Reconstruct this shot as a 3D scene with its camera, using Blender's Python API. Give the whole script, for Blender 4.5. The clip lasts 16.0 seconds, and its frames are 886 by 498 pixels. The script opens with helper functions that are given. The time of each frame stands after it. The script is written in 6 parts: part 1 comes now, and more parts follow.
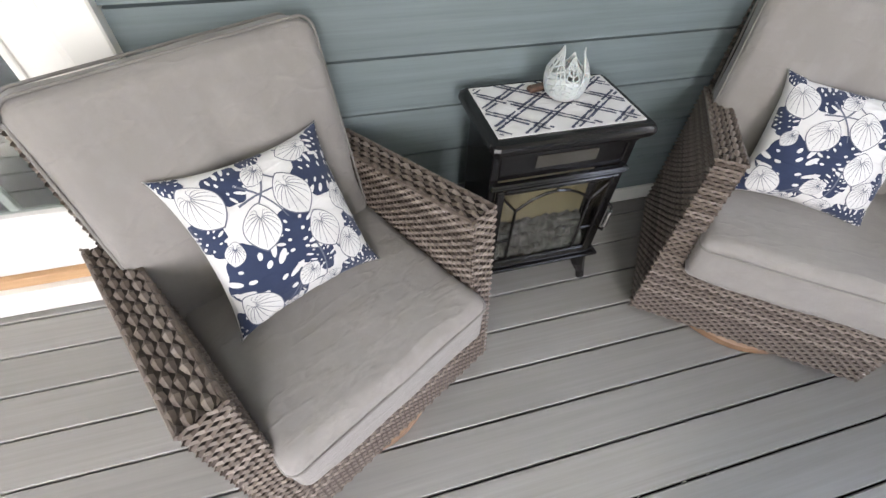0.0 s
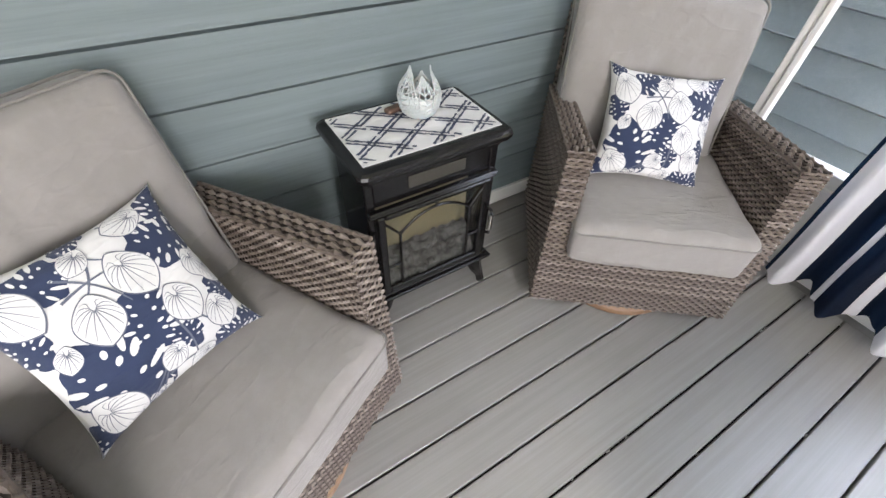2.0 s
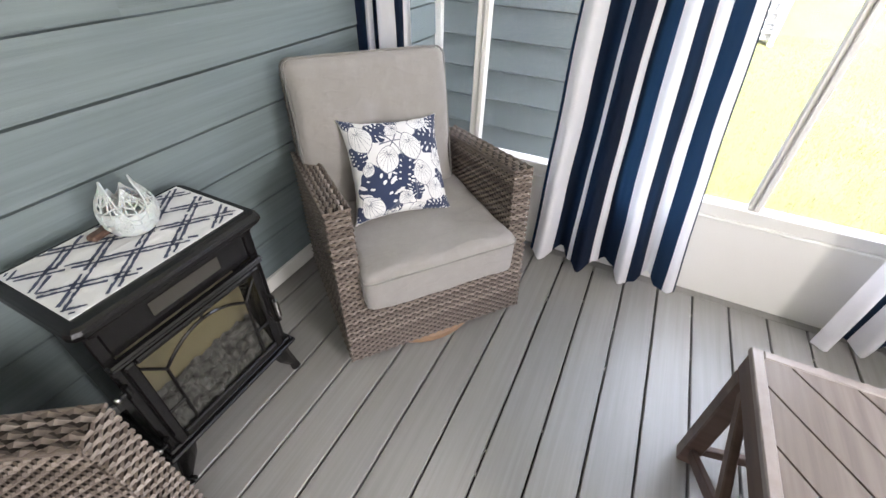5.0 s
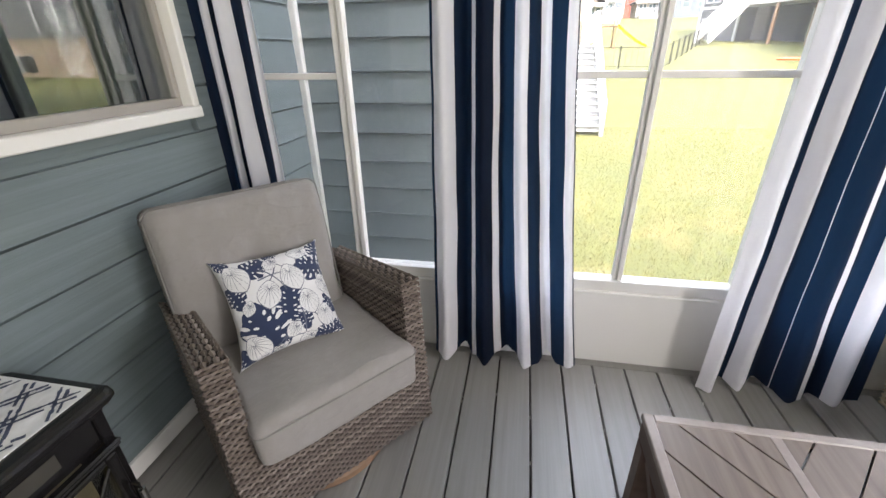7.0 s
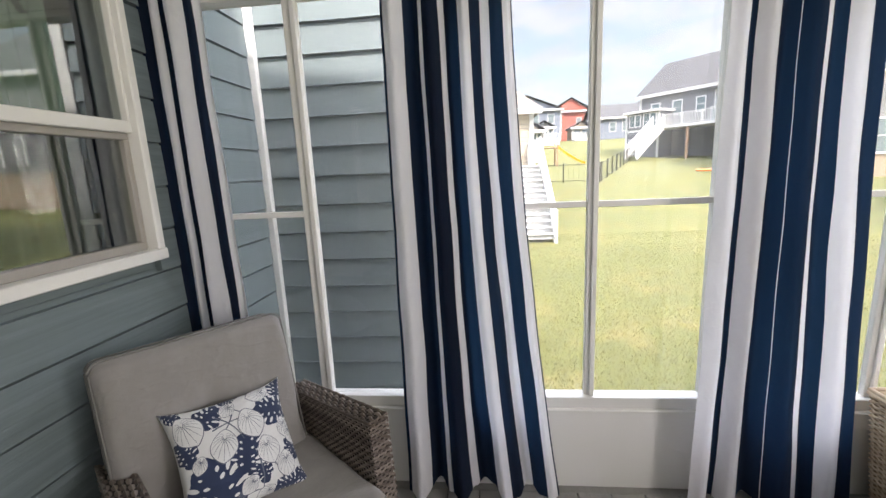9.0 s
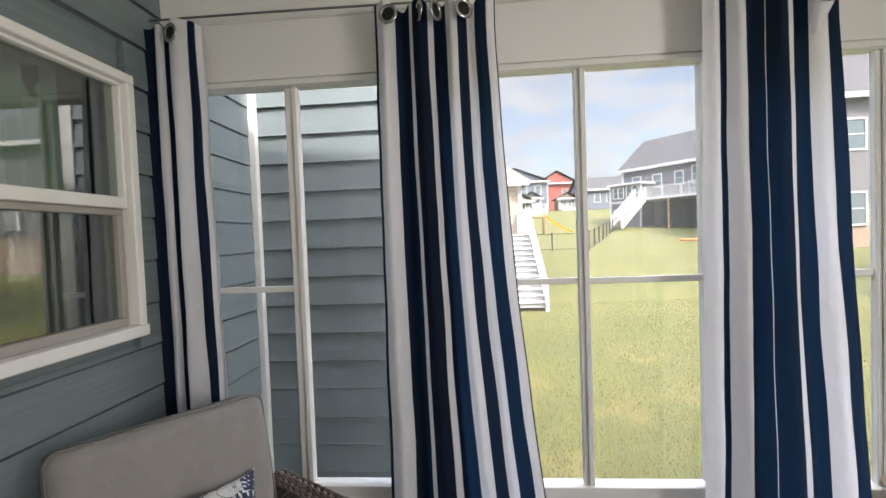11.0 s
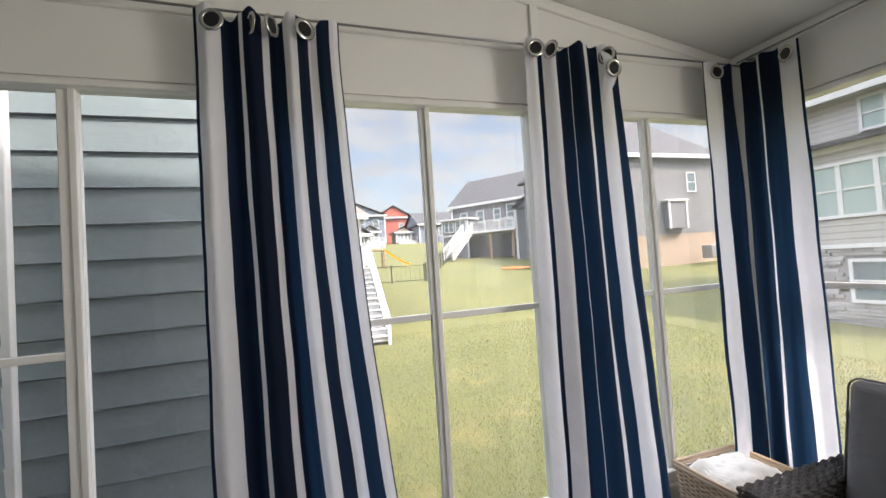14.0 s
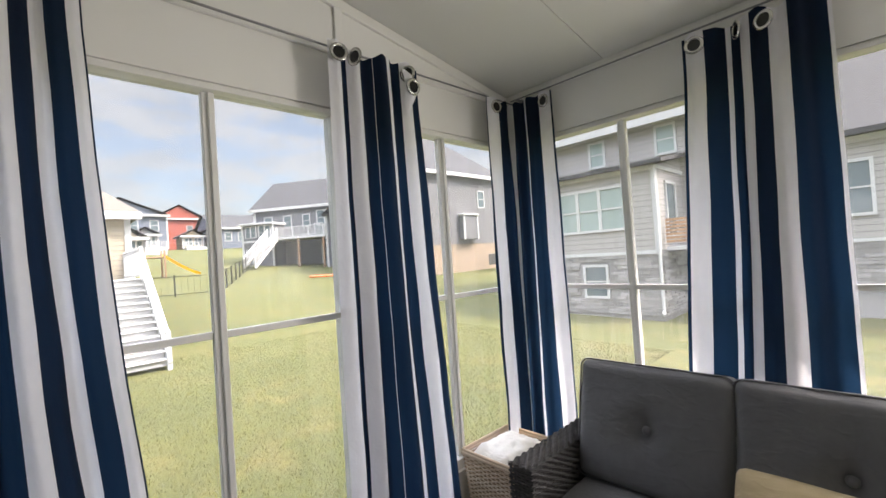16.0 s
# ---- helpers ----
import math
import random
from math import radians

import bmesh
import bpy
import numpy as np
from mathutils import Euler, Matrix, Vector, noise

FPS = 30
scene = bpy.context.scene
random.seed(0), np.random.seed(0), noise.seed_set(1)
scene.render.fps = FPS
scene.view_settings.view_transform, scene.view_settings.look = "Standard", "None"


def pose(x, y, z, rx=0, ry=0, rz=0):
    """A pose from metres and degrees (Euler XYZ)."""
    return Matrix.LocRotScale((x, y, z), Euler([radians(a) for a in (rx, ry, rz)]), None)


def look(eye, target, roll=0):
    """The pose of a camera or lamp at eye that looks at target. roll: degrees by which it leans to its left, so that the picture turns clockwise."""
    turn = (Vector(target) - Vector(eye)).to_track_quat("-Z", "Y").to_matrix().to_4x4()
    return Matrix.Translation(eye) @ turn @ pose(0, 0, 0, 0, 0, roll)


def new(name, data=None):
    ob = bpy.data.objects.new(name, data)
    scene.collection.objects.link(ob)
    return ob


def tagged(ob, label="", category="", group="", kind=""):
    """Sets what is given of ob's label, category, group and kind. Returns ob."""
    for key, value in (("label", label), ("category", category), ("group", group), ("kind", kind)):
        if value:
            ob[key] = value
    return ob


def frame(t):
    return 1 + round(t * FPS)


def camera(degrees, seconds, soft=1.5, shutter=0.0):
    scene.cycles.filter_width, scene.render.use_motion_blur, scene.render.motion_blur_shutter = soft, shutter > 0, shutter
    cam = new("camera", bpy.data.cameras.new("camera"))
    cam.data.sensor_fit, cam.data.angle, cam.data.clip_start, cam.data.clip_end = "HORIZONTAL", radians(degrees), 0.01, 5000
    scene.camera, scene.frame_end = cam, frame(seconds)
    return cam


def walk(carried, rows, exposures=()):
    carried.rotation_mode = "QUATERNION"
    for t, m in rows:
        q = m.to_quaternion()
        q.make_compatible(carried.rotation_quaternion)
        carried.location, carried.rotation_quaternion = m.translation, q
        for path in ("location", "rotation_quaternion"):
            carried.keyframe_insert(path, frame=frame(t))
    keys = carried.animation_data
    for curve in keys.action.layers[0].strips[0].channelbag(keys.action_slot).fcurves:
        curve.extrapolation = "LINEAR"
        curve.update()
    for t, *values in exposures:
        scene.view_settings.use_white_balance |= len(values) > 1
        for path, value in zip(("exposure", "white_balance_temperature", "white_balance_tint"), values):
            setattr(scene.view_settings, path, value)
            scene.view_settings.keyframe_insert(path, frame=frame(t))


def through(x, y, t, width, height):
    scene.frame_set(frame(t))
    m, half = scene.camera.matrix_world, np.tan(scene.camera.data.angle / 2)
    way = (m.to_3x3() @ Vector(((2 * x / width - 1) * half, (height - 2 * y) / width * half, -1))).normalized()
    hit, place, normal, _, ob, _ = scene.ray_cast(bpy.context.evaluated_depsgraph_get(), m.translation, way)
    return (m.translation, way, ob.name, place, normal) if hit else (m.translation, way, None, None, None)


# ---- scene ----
cam = camera(93.7, 16.0)
PATH = [
    (0, (-1.923, -1.192, 1.286), (-1.542, 0.075, -0.214), 2.4),
    (0.5, (-1.911, -1.186, 1.283), (-1.433, 0.069, -0.199), 2.5),
    (1, (-1.89, -1.167, 1.29), (-1.317, 0.046, -0.193), 3.1),
    (1.5, (-1.86, -1.175, 1.292), (-1.195, 0.013, -0.174), 2.9),
    (2, (-1.837, -1.175, 1.295), (-1.069, -0.03, -0.153), 2.8),
    (2.5, (-1.819, -1.178, 1.299), (-0.948, -0.082, -0.13), 2.6),
    (3, (-1.79, -1.184, 1.301), (-0.812, -0.152, -0.106), 2.2),
    (3.5, (-1.772, -1.186, 1.299), (-0.673, -0.239, -0.077), 2.4),
    (4, (-1.749, -1.192, 1.302), (-0.553, -0.33, -0.049), 2.2),
    (4.5, (-1.73, -1.207, 1.309), (-0.419, -0.449, 0.001), 2.1),
    (5, (-1.711, -1.227, 1.314), (-0.3, -0.571, 0.056), 1.9),
    (5.2, (-1.702, -1.238, 1.317), (-0.249, -0.627, 0.086), 1.7),
    (7.3, (-1.667, -1.298, 1.386), (0.147, -0.984, 0.604), -1.4),
    (7.5, (-1.668, -1.304, 1.397), (0.17, -1.007, 0.669), -1.7),
    (8, (-1.671, -1.305, 1.415), (0.217, -1.049, 0.806), -2.2),
    (8.5, (-1.671, -1.299, 1.431), (0.258, -1.083, 0.95), -2.5),
    (9, (-1.676, -1.3, 1.446), (0.279, -1.102, 1.071), -2.6),
    (9.5, (-1.675, -1.301, 1.463), (0.298, -1.123, 1.183), -2.5),
    (9.7, (-1.678, -1.299, 1.466), (0.301, -1.13, 1.225), -2.4),
    (11.8, (-1.615, -1.295, 1.488), (0.382, -1.193, 1.506), -1.9),
    (12, (-1.597, -1.299, 1.484), (0.401, -1.219, 1.522), -1.8),
    (12.5, (-1.574, -1.302, 1.487), (0.424, -1.348, 1.548), -2.1),
    (13, (-1.563, -1.292, 1.493), (0.425, -1.5, 1.559), -2.7),
    (13.5, (-1.551, -1.275, 1.493), (0.405, -1.685, 1.56), -3.3),
    (14, (-1.554, -1.263, 1.501), (0.347, -1.88, 1.562), -3.8),
    (14.5, (-1.54, -1.25, 1.502), (0.285, -2.066, 1.565), -3.9),
    (15, (-1.534, -1.235, 1.502), (0.193, -2.242, 1.558), -4.0),
    (15.5, (-1.526, -1.265, 1.502), (0.061, -2.481, 1.551), -4.0),
    (16, (-1.539, -1.314, 1.502), (-0.092, -2.694, 1.538), -3.9),
]
walk_rows = [(t, look(eye, target, roll)) for t, eye, target, roll in PATH]
EXPOSURES = [(0.0, 2.8, 6500, 14), (2.0, 2.95, 6550, 14), (5.0, 2.9, 6650, 14), (7.4, 2.15, 6700, 14), (9.5, 1.8, 6750, 14), (12.0, 1.55, 6750, 14), (16.0, 1.5, 6750, 14)]
walk(cam, walk_rows, EXPOSURES)

# ---- world and sun ----
SUN_ELEV, SUN_TO = 52.0, (-0.80, -0.60)      # the sun stands in the south-west
world = bpy.data.worlds.new("sky")
scene.world = world
world.use_nodes = True
wn, wl = world.node_tree.nodes, world.node_tree.links
bg = wn["Background"]
sky = wn.new("ShaderNodeTexSky")
sky.sky_type, sky.sun_disc = "NISHITA", False
sky.sun_elevation = radians(SUN_ELEV)
sky.sun_rotation = math.atan2(SUN_TO[0], SUN_TO[1])
sky.dust_density, sky.air_density = 2.0, 1.0
tc = wn.new("ShaderNodeTexCoord")
mp = wn.new("ShaderNodeMapping")
mp.inputs["Scale"].default_value = (2.2, 2.2, 6.5)
cl = wn.new("ShaderNodeTexNoise")
cl.inputs["Scale"].default_value, cl.inputs["Detail"].default_value, cl.inputs["Roughness"].default_value = 2.9, 9.0, 0.56
ramp = wn.new("ShaderNodeValToRGB")
ramp.color_ramp.elements[0].color = (0.50, 0.50, 0.50, 1)
ramp.color_ramp.elements[0].position, ramp.color_ramp.elements[1].position = 0.42, 0.53
cloud = wn.new("ShaderNodeMix")
cloud.data_type = "RGBA"
haze = wn.new("ShaderNodeMix")          # cloud light: an even white plus the sky's own glow towards the sun
haze.data_type, haze.blend_type = "RGBA", "ADD"
haze.inputs[0].default_value = 0.3
puff = wn.new("ShaderNodeTexNoise")     # white tops and grey undersides
puff.inputs["Scale"].default_value, puff.inputs["Detail"].default_value = 3.4, 7.0
shade = wn.new("ShaderNodeValToRGB")
shade.color_ramp.elements[0].position, shade.color_ramp.elements[1].position = 0.42, 0.58
shade.color_ramp.elements[0].color, shade.color_ramp.elements[1].color = (0.82, 0.83, 0.845, 1), (1.0, 0.99, 0.97, 1)
lit = wn.new("ShaderNodeVectorMath")
lit.operation = "SCALE"
lit.inputs["Scale"].default_value = 2.4
wl.new(mp.outputs[0], puff.inputs["Vector"])
wl.new(puff.outputs["Fac"], shade.inputs[0])
wl.new(shade.outputs[0], lit.inputs[0])
wl.new(lit.outputs[0], haze.inputs[6])
wl.new(sky.outputs[0], haze.inputs[7])
wl.new(haze.outputs[2], cloud.inputs[7])
wl.new(tc.outputs["Generated"], mp.inputs[0])
wl.new(mp.outputs[0], cl.inputs["Vector"])
wl.new(cl.outputs["Fac"], ramp.inputs[0])
wl.new(ramp.outputs[0], cloud.inputs[0])
wl.new(sky.outputs[0], cloud.inputs[6])
sep = wn.new("ShaderNodeSeparateXYZ")
up = wn.new("ShaderNodeMapRange")       # a clouded sky is brighter overhead than at the horizon
up.interpolation_type = "SMOOTHSTEP"
for i, v in enumerate((0.34, 0.64, 0.72, 6.6)):
    up.inputs[i + 1].default_value = v
gain = wn.new("ShaderNodeVectorMath")
gain.operation = "SCALE"
wl.new(tc.outputs["Generated"], sep.inputs[0])
wl.new(sep.outputs[2], up.inputs[0])
wl.new(cloud.outputs[2], gain.inputs[0])
wl.new(up.outputs[0], gain.inputs["Scale"])
wl.new(gain.outputs[0], bg.inputs[0])
bg.inputs[1].default_value = 0.13

sun = new("sun", bpy.data.lights.new("sun", "SUN"))
sun.data.energy, sun.data.angle, sun.data.color = 2.8, radians(2.5), (1.0, 0.96, 0.90)
h = math.cos(radians(SUN_ELEV))
sl = math.hypot(*SUN_TO)
sun.matrix_world = look((SUN_TO[0] / sl * h * 30, SUN_TO[1] / sl * h * 30, 30 * math.sin(radians(SUN_ELEV))), (0, 0, 0))


# area lamps added in the south window openings behind the camera to lift indoor daylight
for p, sx, watts in (((-2.02, -3.38, 1.65), 0.75, 11), ((-3.02, -3.38, 1.65), 0.95, 2.0), ((-4.08, -3.38, 1.65), 0.9, 1.0)):
    lamp = new("window_fill", bpy.data.lights.new("window_fill", "AREA"))
    lamp.data.shape, lamp.data.size, lamp.data.size_y, lamp.data.energy, lamp.data.color = "RECTANGLE", sx, 0.95, watts, (1.0, 0.98, 0.95)
    lamp.matrix_world = look(p, (p[0], 0, p[2] - 0.02))


# ---- materials ----
class Mat:
    """A node material with a Principled shader and a few shorthands."""

    def __init__(self, name, color=(0.5, 0.5, 0.5), rough=0.6, metal=0.0):
        self.m = bpy.data.materials.new(name)
        self.m.use_nodes = True
        self.n, self.l = self.m.node_tree.nodes, self.m.node_tree.links
        self.p = self.n["Principled BSDF"]
        self.p.inputs["Base Color"].default_value = (*color, 1)
        self.p.inputs["Roughness"].default_value = rough
        self.p.inputs["Metallic"].default_value = metal
        self.tc = self.n.new("ShaderNodeTexCoord")

    def mapping(self, scale, out="Object", rot=(0, 0, 0)):
        m = self.n.new("ShaderNodeMapping")
        m.inputs["Scale"].default_value = scale
        m.inputs["Rotation"].default_value = rot
        self.l.new(self.tc.outputs[out], m.inputs[0])
        return m.outputs[0]

    def noise(self, scale, detail=4.0, vec=None, rough=0.55):
        t = self.n.new("ShaderNodeTexNoise")
        t.inputs["Scale"].default_value, t.inputs["Detail"].default_value, t.inputs["Roughness"].default_value = scale, detail, rough
        self.l.new(vec if vec else self.tc.outputs["Object"], t.inputs["Vector"])
        return t.outputs["Fac"]

    def ramp(self, fac, stops):
        r = self.n.new("ShaderNodeValToRGB")
        e = r.color_ramp.elements
        while len(e) < len(stops):
            e.new(0.5)
        for k, (pos, c) in enumerate(stops):
            e[k].position, e[k].color = pos, (*c, 1)
        self.l.new(fac, r.inputs[0])
        return r.outputs[0]

    def mix(self, fac, a, b, blend="MIX"):
        x = self.n.new("ShaderNodeMix")
        x.data_type, x.blend_type = "RGBA", blend
        for i, v in ((0, fac), (6, a), (7, b)):
            if isinstance(v, (int, float)):
                x.inputs[i].default_value = v
            elif isinstance(v, tuple):
                x.inputs[i].default_value = (*v, 1)
            else:
                self.l.new(v, x.inputs[i])
        return x.outputs[2]

    def math(self, op, a, b=0.0):
        x = self.n.new("ShaderNodeMath")
        x.operation = op
        for i, v in ((0, a), (1, b)):
            if isinstance(v, (int, float)):
                x.inputs[i].default_value = v
            else:
                self.l.new(v, x.inputs[i])
        return x.outputs[0]

    def rnd(self, island=False):
        if island:
            return self.n.new("ShaderNodeNewGeometry").outputs["Random Per Island"]
        return self.n.new("ShaderNodeObjectInfo").outputs["Random"]

    def color(self, out):
        self.l.new(out, self.p.inputs["Base Color"])
        return self

    def rough(self, out):
        self.l.new(out, self.p.inputs["Roughness"])
        return self

    def bump(self, out, strength=0.3, dist=0.01):
        b = self.n.new("ShaderNodeBump")
        b.inputs["Strength"].default_value, b.inputs["Distance"].default_value = strength, dist
        self.l.new(out, b.inputs["Height"])
        self.l.new(b.outputs[0], self.p.inputs["Normal"])
        return self


def grained(name, dark, light, stretch, scale=1.0, rough=0.55, bump=0.3, dist=0.002, vary=0.0, stain=0.25):
    """Long grain along one axis over broad stains; each piece may differ a little."""
    k = Mat(name, light, rough)
    g = k.noise(scale, 8.0, k.mapping(stretch), 0.65)
    s = k.noise(1.7, 3.0)
    c = k.ramp(g, [(0.3, dark), (0.7, light)])
    c = k.mix(k.math("MULTIPLY", s, stain), c, tuple(v * 0.75 for v in dark))
    if vary:
        c = k.mix(k.math("MULTIPLY", k.rnd(), vary), c, tuple(v * 0.55 for v in dark))
    k.color(c).bump(g, bump, dist)
    return k.m


def painted(name, color, rough=0.45, grime=0.12, bump=0.04, vary=0.0):
    k = Mat(name, color, rough)
    s = k.noise(2.3, 5.0)
    f = k.noise(55.0, 4.0)
    c = k.mix(k.math("MULTIPLY", s, grime), color, tuple(v * 0.72 for v in color))
    if vary:
        c = k.mix(k.math("MULTIPLY", k.rnd(), vary), c, tuple(v * 0.7 for v in color))
    k.color(c).bump(f, bump, 0.002)
    r = k.math("ADD", k.math("MULTIPLY", s, 0.15), rough - 0.07)
    k.rough(r)
    return k.m


def woven(name, color, dark, scale=900.0, rough=0.9, through=0.0, tcolor=None):
    """Cloth: fine thread relief with soft blotches; may let some light through."""
    k = Mat(name, color, rough)
    t = k.noise(scale, 2.0)
    s = k.noise(7.0, 4.0)
    c = k.mix(k.math("MULTIPLY", t, 0.45), color, dark)
    c = k.mix(k.math("MULTIPLY", s, 0.3), c, dark)
    w = k.noise(22.0, 5.0, k.mapping((1.0, 1.0, 0.6)), 0.6)
    c = k.mix(k.ramp(w, [(0.45, (0, 0, 0)), (0.75, (0.3, 0.3, 0.3))]), c, tuple(min(1, v * 1.25) for v in color))
    cr = k.noise(5.5, 3.0, k.mapping((1.0, 3.2, 2.2), "Object", (0.4, 0.3, 0.7)), 0.5)
    crease = k.ramp(cr, [(0.44, (0, 0, 0)), (0.5, (1, 1, 1)), (0.56, (0, 0, 0))])     # soft creases
    k.color(c).bump(k.math("ADD", k.math("ADD", k.math("MULTIPLY", t, 0.35), k.math("MULTIPLY", w, 0.9)), k.math("MULTIPLY", crease, 0.55)), 0.48, 0.004)
    k.p.inputs["Sheen Weight"].default_value = 0.0 if through else 0.2
    if through:
        tr = k.n.new("ShaderNodeBsdfTranslucent")
        tr.inputs[0].default_value = (*(tcolor or color), 1)
        mx = k.n.new("ShaderNodeMixShader")
        mx.inputs[0].default_value = through
        k.l.new(k.p.outputs[0], mx.inputs[1])
        k.l.new(tr.outputs[0], mx.inputs[2])
        k.l.new(mx.outputs[0], k.n["Material Output"].inputs[0])
    return k.m


def glazing(name, tint, gloss=1.0, rough=0.01, milk=0.0):
    k = Mat(name)
    tr = k.n.new("ShaderNodeBsdfTransparent")
    tr.inputs[0].default_value = (*tint, 1)
    gl = k.n.new("ShaderNodeBsdfGlossy")
    gl.inputs["Roughness"].default_value = rough
    lw = k.n.new("ShaderNodeLayerWeight")
    lw.inputs[0].default_value = 0.5
    mx = k.n.new("ShaderNodeMixShader")
    k.l.new(k.math("MULTIPLY", k.math("ADD", k.math("POWER", lw.outputs["Facing"], 5.0), 0.04), gloss), mx.inputs[0])
    clear = tr.outputs[0]
    if milk:                             # a slightly cloudy plastic sheet
        ml = k.n.new("ShaderNodeBsdfTranslucent")
        ml.inputs[0].default_value = (0.9, 0.9, 0.9, 1)
        m2 = k.n.new("ShaderNodeMixShader")
        m2.inputs[0].default_value = milk
        k.l.new(tr.outputs[0], m2.inputs[1])
        k.l.new(ml.outputs[0], m2.inputs[2])
        clear = m2.outputs[0]
    k.l.new(clear, mx.inputs[1])
    k.l.new(gl.outputs[0], mx.inputs[2])
    k.l.new(mx.outputs[0], k.n["Material Output"].inputs[0])
    return k.m


M_DECK = grained("deck_composite", (0.235, 0.226, 0.215), (0.315, 0.305, 0.291), (1.6, 60, 60), 1.0, 0.40, 0.12, 0.0015, 0.35, 0.35)
M_DECK.node_tree.nodes["Principled BSDF"].inputs["Specular IOR Level"].default_value = 0.5
M_SIDING = grained("blue_grey_fibre_cement", (0.142, 0.180, 0.193), (0.206, 0.250, 0.264), (1.3, 48, 48), 1.0, 0.6, 0.6, 0.004, 0.1, 0.14)
M_WHITE = painted("white_vinyl", (0.78, 0.77, 0.745), 0.4)
M_TRIM = painted("white_trim_paint", (0.80, 0.79, 0.76), 0.45)
M_CEIL = painted("ceiling_paint", (0.68, 0.68, 0.65), 0.7, 0.1)
M_GLASS = glazing("clear_vinyl_pane", (0.96, 0.96, 0.95), 0.5, 0.01, 0.032)
M_GLASS_DARK = glazing("house_window_glass", (0.72, 0.78, 0.76), 4.5)
M_SCREEN = glazing("insect_screen", (0.42, 0.42, 0.40), 0.0)
M_BLACK = painted("black_enamel", (0.007, 0.0065, 0.007), 0.2, 0.3)
M_CHROME = Mat("brushed_steel", (0.55, 0.54, 0.52), 0.22, 1.0).m
M_ROD = Mat("grey_steel", (0.28, 0.28, 0.29), 0.35, 1.0).m
M_GREY_CLOTH = woven("grey_cushion_cloth", (0.285, 0.267, 0.258), (0.205, 0.192, 0.187))
M_PIPING = woven("grey_piping", (0.22, 0.208, 0.198), (0.15, 0.142, 0.135))
M_CHARCOAL = woven("charcoal_cushion_cloth", (0.125, 0.125, 0.134), (0.085, 0.085, 0.092))
M_NAVY = woven("navy_curtain_cloth", (0.010, 0.0145, 0.029), (0.006, 0.009, 0.019), 1200, 0.9, 0.28, (0.020, 0.058, 0.128))
M_NAVY.node_tree.nodes["Principled BSDF"].inputs["Specular IOR Level"].default_value = 0.12
M_WCLOTH = woven("white_curtain_cloth", (0.84, 0.83, 0.86), (0.76, 0.75, 0.79), 1200, 0.85, 0.40, (0.80, 0.79, 0.84))
M_PRINT_W = woven("white_print_cloth", (0.72, 0.72, 0.72), (0.62, 0.62, 0.63))
M_PRINT_N = woven("navy_print_ink", (0.024, 0.038, 0.092), (0.016, 0.026, 0.064))
M_PRINT_G = woven("grey_blue_print_ink", (0.13, 0.145, 0.20), (0.10, 0.11, 0.15))
M_BEIGE = woven("beige_cloth", (0.52, 0.42, 0.26), (0.40, 0.31, 0.18))
M_FLEECE = woven("white_fleece", (0.78, 0.76, 0.72), (0.6, 0.58, 0.54), 160)
M_TABLE = grained("weathered_wood_top", (0.115, 0.088, 0.072), (0.20, 0.160, 0.134), (2.0, 40, 40), 1.0, 0.45, 0.3, 0.0015, 0.25, 0.2)
M_TABLE_DARK = grained("brown_stained_wood", (0.075, 0.043, 0.032), (0.15, 0.092, 0.07), (3, 3, 40), 1.0, 0.5, 0.3, 0.0015, 0.2, 0.2)
M_TABLE_RIM = grained("grey_washed_wood", (0.20, 0.165, 0.15), (0.31, 0.265, 0.245), (12, 12, 12), 1.0, 0.4, 0.2, 0.001, 0.1, 0.2)
M_SWIVEL = grained("orange_brown_wood", (0.20, 0.12, 0.07), (0.33, 0.20, 0.12), (6, 6, 20), 1.0, 0.5)


def wicker_mat(name, a, b, c):
    k = Mat(name, a, 0.5)
    col = k.ramp(k.rnd(True), [(0.0, a), (0.5, b), (1.0, c)])
    f = k.noise(220.0, 3.0)
    col = k.mix(k.math("MULTIPLY", f, 0.5), col, tuple(v * 0.6 for v in a))
    k.color(col).bump(f, 0.3, 0.001)
    return k.m


M_WICKER = wicker_mat("brown_grey_resin_wicker", (0.10, 0.077, 0.064), (0.175, 0.140, 0.119), (0.285, 0.24, 0.21))
# near-black core; the shade between the strands is put into its colour
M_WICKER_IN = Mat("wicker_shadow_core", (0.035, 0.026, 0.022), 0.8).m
M_WICKER_DK = wicker_mat("dark_resin_wicker", (0.022, 0.02, 0.02), (0.04, 0.036, 0.035), (0.065, 0.06, 0.058))
M_BASKET = wicker_mat("natural_willow", (0.50, 0.37, 0.25), (0.64, 0.50, 0.36), (0.76, 0.64, 0.50))


# ---- mesh helpers ----
def thing(name, m=None, label="", category="", group="", kind=""):
    ob = new(name)
    ob.empty_display_size = 0.1
    ob.matrix_world = m if m is not None else Matrix.Identity(4)
    return tagged(ob, label, category, group, kind)


def part(name, bm, mats, parent=None, label="", smooth=False):
    me = bpy.data.meshes.new(name)
    bm.to_mesh(me)
    bm.free()
    for k in (mats if isinstance(mats, (list, tuple)) else [mats]):
        me.materials.append(k)
    if smooth:
        me.shade_smooth()
    ob = new(name, me)
    if parent:
        ob.parent = parent
    if label:
        ob["label"] = label
    return ob


